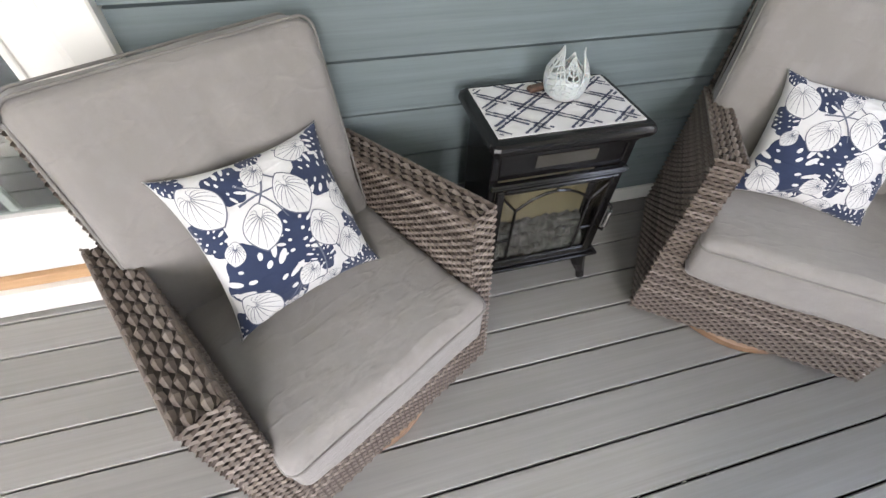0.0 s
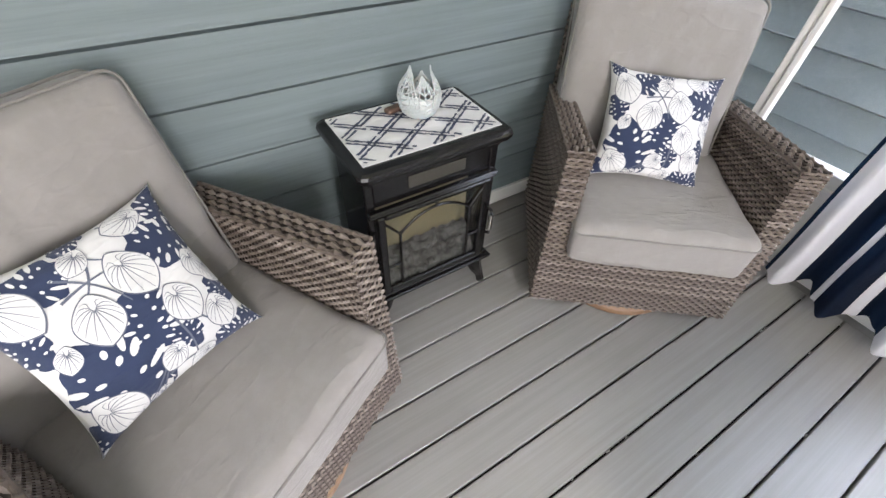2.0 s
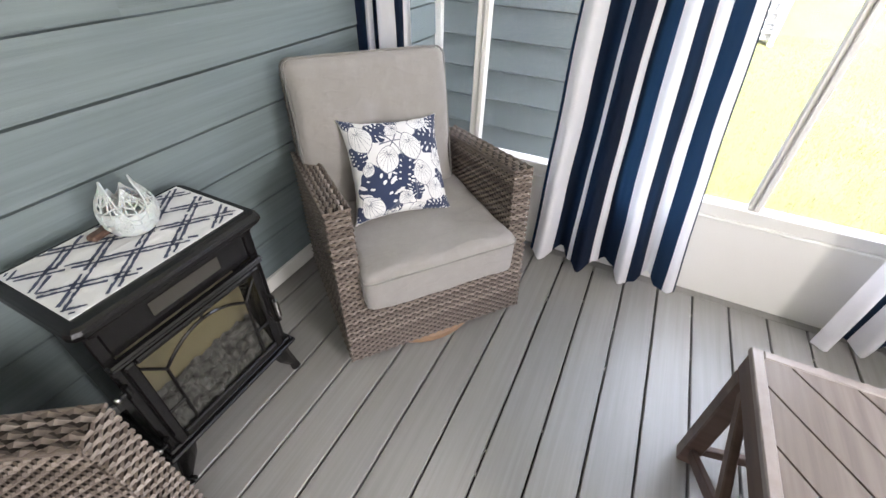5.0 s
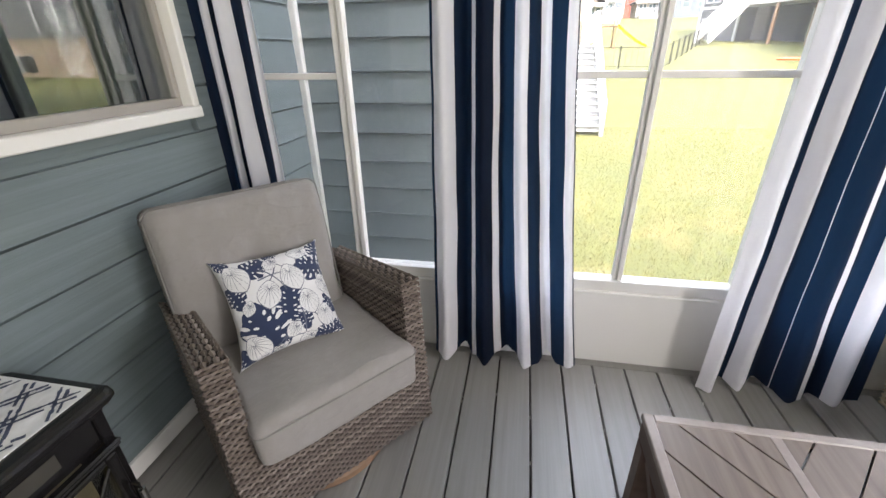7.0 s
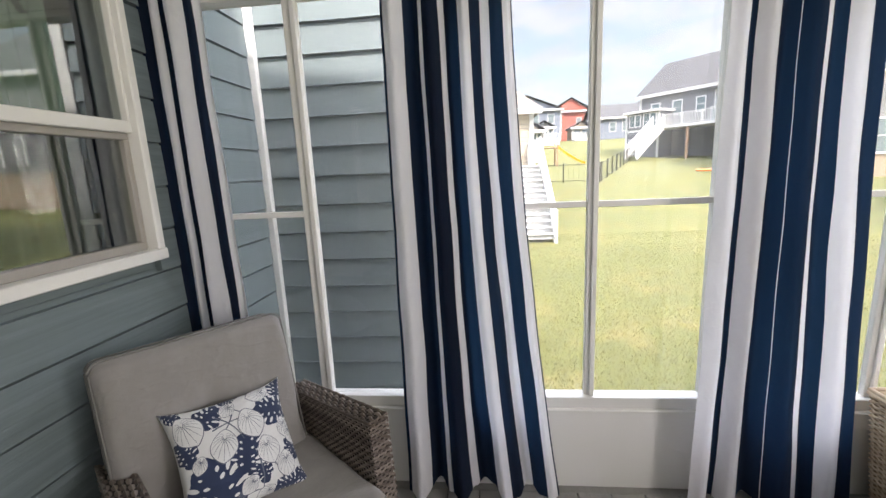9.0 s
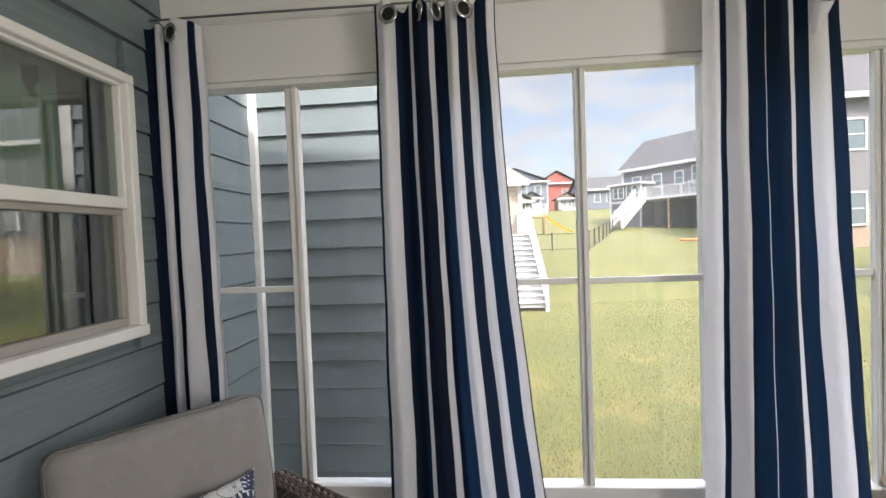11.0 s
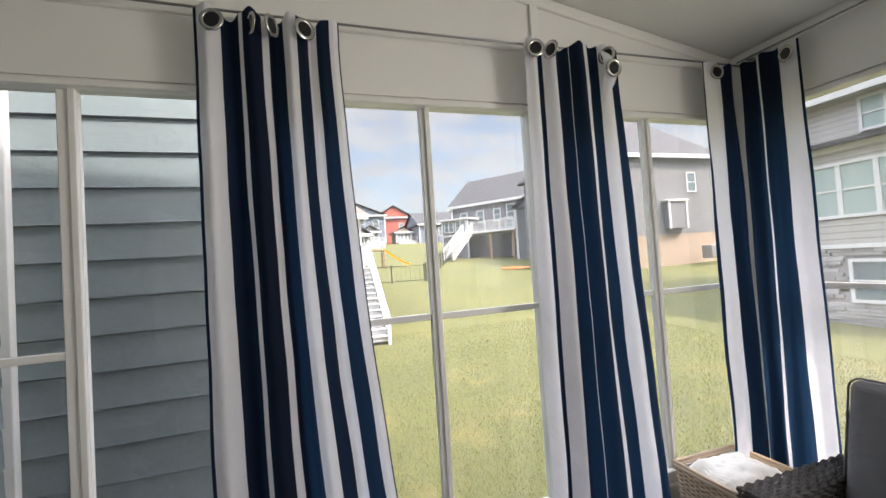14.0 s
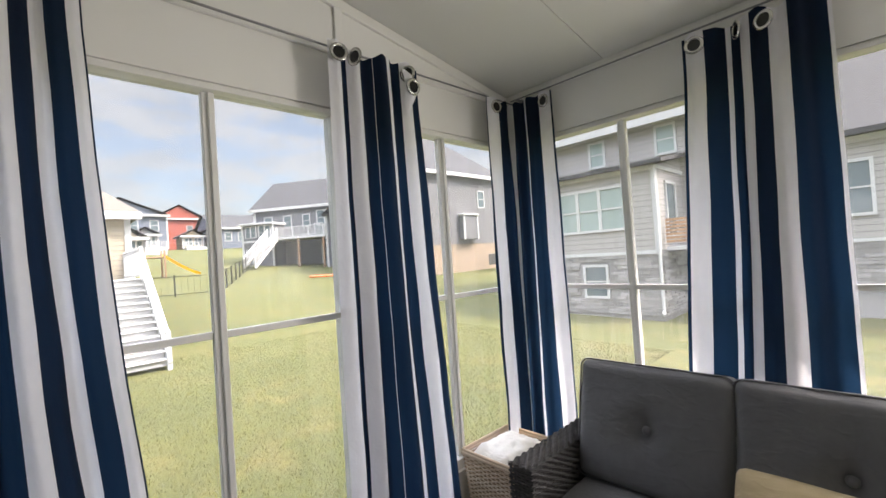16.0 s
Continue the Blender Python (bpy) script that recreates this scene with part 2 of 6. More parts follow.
def add_box(bm, a, b, bevel=0.0, m=None):
    """A box between two corners, its edges eased."""
    vs = bmesh.ops.create_cube(bm, size=1.0)["verts"]
    c, s = [(p + q) / 2 for p, q in zip(a, b)], [abs(q - p) for p, q in zip(a, b)]
    for v in vs:
        v.co = Vector((c[0] + v.co.x * s[0], c[1] + v.co.y * s[1], c[2] + v.co.z * s[2]))
    if bevel:
        es = list({e for v in vs for e in v.link_edges})
        got = bmesh.ops.bevel(bm, geom=es, offset=min(bevel, min(s) * 0.45), segments=1, affect="EDGES", profile=0.5)
        vs = list({v for f in got["faces"] for v in f.verts} | {v for v in vs if v.is_valid})
    if m is not None:
        for v in vs:
            v.co = m @ v.co
    return vs


def box(name, a, b, mat, parent=None, bevel=0.0, label="", m=None):
    bm = bmesh.new()
    add_box(bm, a, b, bevel, m)
    return part(name, bm, mat, parent, label)


def add_beam(bm, p, q, w, d, bevel=0.0, up=(0, 0, 1)):
    """A square bar from p to q; w across, d towards up."""
    p, q = Vector(p), Vector(q)
    z = (q - p).normalized()
    x = z.cross(Vector(up))
    x = x.normalized() if x.length > 1e-4 else Vector((1, 0, 0))
    y = z.cross(x)
    m = Matrix((x, y, z)).transposed().to_4x4()
    m.translation = p
    return add_box(bm, (-w / 2, -d / 2, 0), (w / 2, d / 2, (q - p).length), bevel, m)


def add_tube(bm, pts, r, sides=8, closed=False):
    """A round bar along points."""
    pts = [Vector(p) for p in pts]
    n = len(pts)
    rings = []
    for i, p in enumerate(pts):
        a = pts[(i - 1) % n] if (closed or i > 0) else p
        b = pts[(i + 1) % n] if (closed or i < n - 1) else p
        z = (b - a).normalized()
        x = z.cross(Vector((0.13, 0.21, 0.97)))
        x = x.normalized() if x.length > 1e-3 else Vector((1, 0, 0))
        y = z.cross(x)
        rr = r[i] if isinstance(r, (list, tuple)) else r
        rings.append([bm.verts.new(p + (x * math.cos(t) + y * math.sin(t)) * rr) for t in (2 * math.pi * k / sides for k in range(sides))])
    for i in range(n if closed else n - 1):
        a, b = rings[i], rings[(i + 1) % n]
        for k in range(sides):
            bm.faces.new((a[k], a[(k + 1) % sides], b[(k + 1) % sides], b[k]))
    if not closed:
        bm.faces.new(rings[0][::-1])
        bm.faces.new(rings[-1])


def add_lathe(bm, prof, seg=32, c=(0, 0, 0)):
    rings = []
    for r, z in prof:
        rings.append([bm.verts.new((c[0] + r * math.cos(2 * math.pi * k / seg), c[1] + r * math.sin(2 * math.pi * k / seg), c[2] + z)) for k in range(seg)])
    for a, b in zip(rings, rings[1:]):
        for k in range(seg):
            bm.faces.new((a[k], a[(k + 1) % seg], b[(k + 1) % seg], b[k]))
    bm.faces.new(rings[0][::-1])
    bm.faces.new(rings[-1])


def add_weave(bm, o, u, v, w, h, strand=0.0112, stake=0.0165, lift=0.0040, pair=1):
    """Woven strands over the rectangle o + u*w + v*h; each strand is a strip that swings over and under."""
    o, u, v = Vector(o), Vector(u).normalized(), Vector(v).normalized()
    n = u.cross(v)
    rows, cols = max(2, round(h / strand)), max(2, round(w / stake))
    sh, sw = h / rows, w / cols
    rs = random.Random(rows * 131 + cols)
    for i in range(rows):
        prev = None
        for j in range(cols * 2 + 1):
            s = math.cos(math.pi * (j / 2 + (i // pair)))
            wob = rs.uniform(-0.08, 0.08) * sh
            base = o + u * (j * sw / 2) + v * ((i + 0.5) * sh + wob)
            half = sh * (0.50 if s > 0.5 else 0.42 if s > -0.5 else 0.36)
            lo = bm.verts.new(base - v * half + n * (lift * (s - 0.75)))
            mid = bm.verts.new(base + n * (lift * (s + 0.35)))
            hi = bm.verts.new(base + v * half + n * (lift * (s - 0.75)))
            if prev:
                bm.faces.new((prev[0], lo, mid, prev[1]))
                bm.faces.new((prev[1], mid, hi, prev[2]))
            prev = (lo, mid, hi)


def cushion_bm(w, d, t, r=0.035, bulge=0.02, tuft=0.0, cuts=30, wrinkle=0.004, seed=0):
    """A stuffed cushion, w by d by t, centred at the origin, thickest in the middle."""
    bm = bmesh.new()
    bmesh.ops.create_cube(bm, size=2.0)
    bmesh.ops.subdivide_edges(bm, edges=bm.edges[:], cuts=cuts, use_grid_fill=True)
    hs = (w / 2, d / 2, t / 2)
    for vt in bm.verts:
        p = vt.co.copy()
        q = Vector([p[k] * hs[k] for k in range(3)])
        core = Vector([max(-(hs[k] - r), min(hs[k] - r, q[k])) for k in range(3)])
        off = q - core
        q = core + (off.normalized() * r if off.length > 1e-6 else off)
        a, b = 1 - p.x ** 2, 1 - p.y ** 2
        q.z += math.copysign(bulge, p.z) * (max(0, a) * max(0, b)) ** 0.6 * min(1, abs(p.z) * 1.2)
        if tuft and p.z > 0.5:
            rr = math.hypot(q.x, q.y)
            q.z -= tuft * math.exp(-(rr / 0.06) ** 2) + tuft * 0.3 * math.exp(-(q.x / 0.03) ** 2 - (q.y / 0.2) ** 2)
        nz = noise.noise(Vector((q.x * 7 + seed * 3.1, q.y * 7, q.z * 7 + seed)))
        q += Vector((nz, nz * 0.7, nz)) * wrinkle
        rim = max(abs(p.x), abs(p.y)) ** 6
        pk = noise.noise(Vector((q.x * 34 + seed, q.y * 34, 5))) + 0.6 * noise.noise(Vector((q.x * 16, q.y * 16 + seed, 9)))
        q.z += math.copysign(wrinkle * (0.25 + 0.55 * rim) * pk, p.z)
        vt.co = q
    return bm


def piping_pts(w, d, z, r=0.035, k=6):
    pts = []
    for cx, cy, a0 in ((1, 1, 0), (-1, 1, 90), (-1, -1, 180), (1, -1, 270)):
        for i in range(k + 1):
            a = radians(a0 + 90 * i / k)
            pts.append((cx * (w / 2 - r) + math.cos(a) * r, cy * (d / 2 - r) + math.sin(a) * r, z))
    return pts


# ---- structure of the porch ----
X_W, Y_S = -4.6, -3.44            # west and south sides; the house wall stands at y = 0, the east side at x = 0.03
X_E = 0.03
SILL, HEAD, BAND = 0.385, 2.165, 2.40
FOOT = 0.052                      # height of a window's bottom rail
LAP, LAP0 = 0.1685, 0.0875


def roof_z(y):
    return 2.47 + 0.165 * (y - Y_S)


wall_north = thing("wall_north", None, "blue-grey lap siding house wall with wood grain", "wall", "", "structure")
WX0, WX1, WZ0, WZ1 = -1.02, -0.166, 1.163, 2.128     # house window, outside of its casing
DX1, DZ1 = -2.395, 2.12                             # glazed door, outside of its casing
DX0 = -4.3


def north_spans(z0, z1, x0, x1):
    """What is left of a course of siding between x0 and x1 beside the openings."""
    cuts = []
    if z1 > WZ0 + 0.004 and z0 < WZ1 - 0.004:
        cuts.append((WX0, WX1))
    if z0 < DZ1 - 0.004:
        cuts.append((DX0, DX1))
    spans, a = [], x0
    for c0, c1 in sorted(cuts):
        if c0 > a:
            spans.append((a, c0))
        a = max(a, c1)
    if a < x1:
        spans.append((a, x1))
    return spans


def lap_board(name, x0, x1, z0, z1, y, parent, mat, axis="y", sign=-1, thick=0.014):
    """One clapboard, thicker at its lower edge, overlapping the one beneath."""
    bm = bmesh.new()
    t0, t1, ti = thick, 0.006, -0.015
    prof = [(ti, z0), (t0, z0), (t0 - 0.0015, z0 + 0.003), (t1 + 0.001, z1 - 0.0105), (ti + 0.002, z1 - 0.0085), (ti + 0.002, z1 + 0.012), (ti, z1 + 0.012)]
    ends = []
    for x in (x0, x1):
        ring = []
        for t, z in prof:
            ring.append(bm.verts.new((x, y + sign * t, z) if axis == "y" else (y + sign * t, x, z)))
        ends.append(ring)
    n = len(prof)
    for k in range(n):
        bm.faces.new((ends[0][k], ends[0][(k + 1) % n], ends[1][(k + 1) % n], ends[1][k]))
    bm.faces.new(ends[0])
    bm.faces.new(ends[1][::-1])
    bmesh.ops.recalc_face_normals(bm, faces=bm.faces[:])
    return part(name, bm, mat, parent)


def sheathing():
    bm = bmesh.new()
    for a, b in (((X_W, 0.02, -1.3), (DX0, 0.14, 6.0)), ((DX1, 0.02, -1.3), (WX0, 0.14, 6.0)), ((WX1, 0.02, -1.3), (0.74, 0.14, 6.0)),
                 ((DX0, 0.02, DZ1), (DX1, 0.14, 6.0)), ((DX0, 0.02, -1.3), (DX1, 0.14, 0.0)),
                 ((WX0, 0.02, -1.3), (WX1, 0.14, WZ0)), ((WX0, 0.02, WZ1), (WX1, 0.14, 6.0))):
        add_box(bm, a, b)
    return part("sheathing", bm, M_SIDING, wall_north)


sheathing()
k = 0
while LAP0 + k * LAP < 3.1:
    z0 = LAP0 + k * LAP
    for a, b in north_spans(z0, z0 + LAP, X_W, 0.70):
        lap_board("siding_board", a, b, z0, z0 + LAP, 0.0, wall_north, M_SIDING)
    k += 1
baseboard = thing("baseboard", None, "white trim strip along the foot of the siding", "baseboard", "", "structure")
box("strip", (DX1, -0.024, 0.012), (X_E - 0.002, 0.0, 0.083), M_TRIM, baseboard, 0.003)

# the wing of the house that closes the view beside the porch
wing = thing("house_wing", None, "blue-grey lap sided wing of the house outside", "house", "", "structure")
wing_wall = box("wall", (0.785, -1.12, -1.3), (3.0, 0.0, 5.5), M_SIDING, wing)
for k in range(-7, 26):
    z0 = LAP0 + 0.008 + k * LAP
    lap_board("siding_board", -1.12, -0.0, z0, z0 + LAP, 0.762, wing, M_SIDING, "x", -1, 0.024)
    if k < 0:
        lap_board("siding_board", X_E + 0.12, 0.70, z0, z0 + LAP, 0.0, wing, M_SIDING)
box("corner_trim", (0.70, -0.045, -1.2), (0.742, -0.001, 5.4), M_TRIM, wing, 0.004)
box("corner_trim", (0.735, -1.21, -1.2), (0.84, -1.121, 5.4), M_TRIM, wing, 0.004)


def east_west_wall(name, x, out):
    """Low panel, posts, header and gable of an end wall at x; out is +1 on the east side."""
    w = thing(name, None, "white panelled porch end wall with window band", "wall", "", "structure")
    a, b = (x, x + 0.10 * out)
    box("knee_panel", (a, Y_S - 0.1, -0.25), (b, 0.0 - 0.002, SILL - 0.012), M_WHITE, w)
    box("sill_board", (x - 0.005 * out, Y_S - 0.1, SILL - 0.012), (b, -0.03, SILL), M_TRIM, w, 0.004)
    box("header_panel", (a, Y_S - 0.1, HEAD), (b, -0.002, BAND), M_WHITE, w)
    box("band_trim", (x - 0.014 * out, Y_S + 0.002, BAND), (b, -0.022, BAND + 0.03), M_TRIM, w, 0.004)
    bm = bmesh.new()
    ring = [(Y_S - 0.1, BAND + 0.03), (-0.002, BAND + 0.03), (-0.002, roof_z(0) + 0.05), (Y_S - 0.1, roof_z(Y_S - 0.1) + 0.05)]
    f1 = [bm.verts.new((a + 0.006 * out, y, z)) for y, z in ring]
    f2 = [bm.verts.new((b, y, z)) for y, z in ring]
    for i in range(4):
        bm.faces.new((f1[i], f1[(i + 1) % 4], f2[(i + 1) % 4], f2[i]))
    bm.faces.new(f1[::-1])
    bm.faces.new(f2)
    bmesh.ops.recalc_face_normals(bm, faces=bm.faces[:])
    part("gable_panel", bm, M_WHITE, w)
    bm = bmesh.new()
    add_beam(bm, (x, Y_S, roof_z(Y_S) - 0.028), (x, -0.03, roof_z(-0.03) - 0.028), 0.02, 0.05, 0.003)
    part("rake_trim", bm, M_TRIM, w)
    box("batten", (x - 0.008 * out, -2.29, BAND + 0.03), (x + 0.004, -2.25, roof_z(-2.27) - 0.05), M_TRIM, w, 0.002)
    return w


def window_unit(name, lo, hi, mid, axis, at, out, label, muntins=True):
    """A two-part sliding vinyl window between lo and hi along its wall; at: the inner face of the wall."""
    win = thing(name, None, label, "window", "", "structure")

    def b3(a0, a1, z0, z1, d0, d1):
        p, q = at + d0 * out, at + d1 * out
        return ((p, a0, z0), (q, a1, z1)) if axis == "y" else ((a0, p, z0), (a1, q, z1))
    fr = bmesh.new()
    e = 0.035
    for a0, a1, z0, z1 in ((lo, hi, SILL, SILL + FOOT), (lo, hi, HEAD - 0.03, HEAD), (lo, lo + e, SILL + FOOT, HEAD - 0.03), (hi - e, hi, SILL + FOOT, HEAD - 0.03)):
        add_box(fr, *b3(a0, a1, z0, z1, 0.008, 0.075), 0.003)
    add_box(fr, *b3(lo, hi, HEAD - 0.03, HEAD - 0.012, -0.006, 0.008), 0.002)
    part("window_frame", fr, M_WHITE, win)
    ms = bmesh.new()
    half = 0.020 if muntins else 0.028
    add_box(ms, *b3(mid - half, mid + half, SILL + FOOT, HEAD - 0.03, 0.030, 0.060), 0.003)
    add_box(ms, *b3(mid - half, mid - half + 0.022, SILL + FOOT, HEAD - 0.03, 0.018, 0.030), 0.003)
    part("meeting_rail", ms, M_WHITE, win)
    for a0, a1, d in ((lo + e, mid - half, 0.035), (mid + half, hi - e, 0.05)):
        if not muntins and a0 < mid - 0.03:
            g = box("pane", *b3(a0, a1, SILL + FOOT, HEAD - 0.03, d, d + 0.003), M_GLASS, win)
            g.visible_shadow = False
            continue
        bar = bmesh.new()
        add_box(bar, *b3(a0, a1, 1.269, 1.294, d - 0.01, d + 0.012), 0.002)
        part("sash_bar", bar, M_WHITE, win)
        for z0, z1 in ((SILL + FOOT, 1.269), (1.294, HEAD - 0.03)):
            g = box("pane", *b3(a0, a1, z0, z1, d, d + 0.003), M_GLASS, win)
            g.visible_shadow = False
    return win


east = east_west_wall("wall_east", X_E, 1)
for n, (lo, hi, mid) in enumerate(((-1.105, -0.06, -0.55), (-2.245, -1.205, -1.742), (-3.37, -2.345, -2.874))):
    window_unit(f"window_{n + 1}", lo, hi, mid, "y", X_E, 1, "white vinyl sliding porch window with clear panes", n > 0)
for y0, y1 in ((-0.06, -0.002), (-1.205, -1.105), (-2.345, -2.245), (Y_S - 0.1, -3.37)):
    box("post", (X_E + 0.002, y0, SILL), (X_E + 0.10, y1, HEAD), M_WHITE, east, 0.003)

south = thing("wall_south", None, "white panelled porch wall with a window band", "wall", "", "structure")
box("knee_panel", (X_W, Y_S - 0.1, -0.25), (X_E - 0.002, Y_S, SILL - 0.02), M_WHITE, south)
box("sill_board", (X_W, Y_S - 0.1, SILL - 0.02), (X_E - 0.014, Y_S + 0.012, SILL), M_TRIM, south, 0.004)
box("header_panel", (X_W, Y_S - 0.1, HEAD), (X_E - 0.002, Y_S, roof_z(Y_S) + 0.02), M_WHITE, south)
box("band_trim", (X_W, Y_S, BAND + 0.02), (X_E - 0.016, Y_S + 0.014, BAND + 0.05), M_TRIM, south, 0.004)
for n, (lo, hi, mid) in enumerate(((-1.22, -0.06, -0.660), (-2.42, -1.32, -1.87), (-3.52, -2.52, -3.02), (-4.55, -3.62, -4.08))):
    window_unit(f"window_{n + 4}", lo, hi, mid, "x", Y_S, -1, "white vinyl sliding porch window with clear panes")
for x0, x1 in ((-1.32, -1.22), (-2.52, -2.42), (-3.62, -3.52), (-0.06, X_E - 0.002)):
    box("post", (x0, Y_S - 0.10, SILL), (x1, Y_S - 0.002, HEAD), M_WHITE, south, 0.003)

# unseen west side, made up: one window and panels balance the light inside
west = east_west_wall("wall_west_unseen", X_W, -1)
window_unit("window_8", -2.245, -1.205, -1.742, "y", X_W, -1, "white vinyl sliding porch window with clear panes")
for y0, y1 in ((Y_S - 0.1, -2.245), (-1.205, -0.002)):
    box("unseen_panel", (X_W - 0.10, y0, SILL), (X_W, y1, HEAD), M_WHITE, west)


def ceiling():
    bm = bmesh.new()
    # unseen eave past the south wall is added, sized to hold back direct sun
    y0, y1 = Y_S - 0.55, 0.0
    for x0, x1 in [(X_W - 0.6, -3.05), (-3.046, -1.83), (-1.826, -0.61), (-0.606, X_E + 0.07)]:
        vs = add_box(bm, (x0, y0, 0), (x1, y1 - 0.001, 0.16))
        for v in vs:
            v.co.z += roof_z(v.co.y)
    vs = add_box(bm, (X_W - 0.6, y0, 0.02), (X_E + 0.07, y1 - 0.002, 0.155))
    for v in vs:
        v.co.z += roof_z(v.co.y)
    return tagged(part("ceiling", bm, M_CEIL), "pale grey sloping porch ceiling with panel seams", "ceiling", "", "structure")


ceiling()

floor = thing("floor", None, "grey composite deck boards with dark gaps", "floor", "", "structure")
# black slab below the boards, coloured as the shade seen through their gaps
box("gap_shade_board", (X_W, Y_S - 0.05, -0.2), (X_E + 0.05, -0.0, -0.06), Mat("under_deck_shade", (0.02, 0.018, 0.016), 0.9).m, floor)
GAP0, PITCH, GAP = -1.54, 0.1452, 0.0065
k0 = math.ceil((Y_S - 0.05 - GAP0) / PITCH)
y = GAP0 + (k0 - 1) * PITCH
rs = random.Random(5)
while y < -0.005:
    y1 = min(y + PITCH - GAP / 2, -0.001)
    box("deck_board", (X_W, y + GAP / 2, -0.028), (-0.012, y1, 0.0), M_DECK, floor, 0.003)
    y += PITCH
box("border_board", (-0.012, Y_S - 0.05, -0.028), (X_E + 0.005, -0.001, -0.0005), M_DECK, floor, 0.002)
debris = bmesh.new()
for _ in range(26):
    gx, gy = rs.uniform(-1.4, -0.1), GAP0 + rs.randint(-4, 3) * PITCH
    s = rs.uniform(0.001, 0.0028)
    add_box(debris, (gx - s * 2, gy - s * 0.6, -0.012), (gx + s * 2, gy + s * 0.6, -0.001 + s * 0.4), 0.001)
tagged(part("gap_debris", debris, M_FLEECE), "pale crumbs caught in the deck gaps", "debris", "", "stuff")


# ---- house window and door in the north wall ----
def house_window():
    w = thing("window_9", None, "white sash window of the house with dark room behind", "window", "", "structure")
    fr = bmesh.new()
    c = 0.034
    for a, b in (((WX0, -0.045, WZ0 + 0.03), (WX0 + c, 0.05, WZ1 - c)), ((WX1 - c, -0.045, WZ0 + 0.03), (WX1, 0.05, WZ1 - c)), ((WX0, -0.045, WZ1 - c), (WX1, 0.05, WZ1))):
        add_box(fr, a, b, 0.004)
    part("window_frame", fr, M_TRIM, w)
    box("window_sill", (WX0 - 0.02, -0.052, WZ0 - 0.012), (WX1 + 0.002, 0.05, WZ0 + 0.03), M_TRIM, w, 0.004)
    up, lo = bmesh.new(), bmesh.new()
    ix0, ix1 = WX0 + c, WX1 - c
    s = 0.012
    for a, b in (((ix0, -0.02, 1.63), (ix1, 0.02, 1.672)), ((ix0, -0.02, WZ1 - c - s), (ix1, 0.02, WZ1 - c)), ((ix0, -0.02, 1.672), (ix0 + s, 0.02, WZ1 - c - s)), ((ix1 - s, -0.02, 1.672), (ix1, 0.02, WZ1 - c - s))):
        add_box(up, a, b, 0.003)
    for a, b in (((ix0, 0.0, WZ0 + 0.03), (ix1, 0.04, WZ0 + 0.062)), ((ix0, 0.0, 1.605), (ix1, 0.04, 1.629)), ((ix0, 0.0, WZ0 + 0.062), (ix0 + 0.024, 0.04, 1.605)), ((ix1 - 0.024, 0.0, WZ0 + 0.062), (ix1, 0.04, 1.605))):
        add_box(lo, a, b, 0.003)
    sash = part("upper_sash", up, M_TRIM, w)
    sash2 = part("lower_sash", lo, painted("tan_grey_screen_frame", (0.36, 0.34, 0.31), 0.5), w)
    for z0, z1, yy in ((1.672, WZ1 - c - s, 0.004), (WZ0 + 0.062, 1.605, 0.02)):
        g = box("pane", (ix0 + 0.01, yy, z0), (ix1 - 0.01, yy + 0.003, z1), M_GLASS_DARK, w)
        g.visible_shadow = False
    sc = box("insect_screen", (ix0 + 0.03, 0.034, WZ0 + 0.062), (ix1 - 0.03, 0.036, 1.605), M_SCREEN, sash2, 0, "dark insect screen")
    sc.visible_shadow = False


house_window()
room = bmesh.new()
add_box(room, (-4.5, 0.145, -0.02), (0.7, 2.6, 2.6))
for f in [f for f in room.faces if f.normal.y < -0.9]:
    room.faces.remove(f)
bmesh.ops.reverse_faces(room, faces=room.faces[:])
# dark grey walls: the unlit room's dimness is put into their colour
tagged(part("inner_room", room, painted("dim_room_shade", (0.16, 0.17, 0.16), 0.8)), "dim room seen through the house window", "room", "", "structure")


def drape():
    bm = bmesh.new()
    prev = None
    for i in range(41):
        x = -0.56 + 0.36 * i / 40
        y = 0.26 + 0.025 * math.sin(i * 0.9)
        cur = [bm.verts.new((x, y, z)) for z in (1.0, 1.55, 2.3)]
        if prev:
            for k in range(2):
                bm.faces.new((prev[k], cur[k], cur[k + 1], prev[k + 1]))
        prev = cur
    k = Mat("green_patterned_drape", (0.12, 0.16, 0.12), 0.9)
    v = k.noise(9.0, 3.0)
    k.color(k.ramp(v, [(0.42, (0.34, 0.46, 0.34)), (0.62, (0.34, 0.46, 0.34)), (0.66, (0.03, 0.045, 0.035))]))
    tagged(part("indoor_drape", bm, k.m, None, "", True), "dark green patterned drape inside the house window", "drape")


drape()


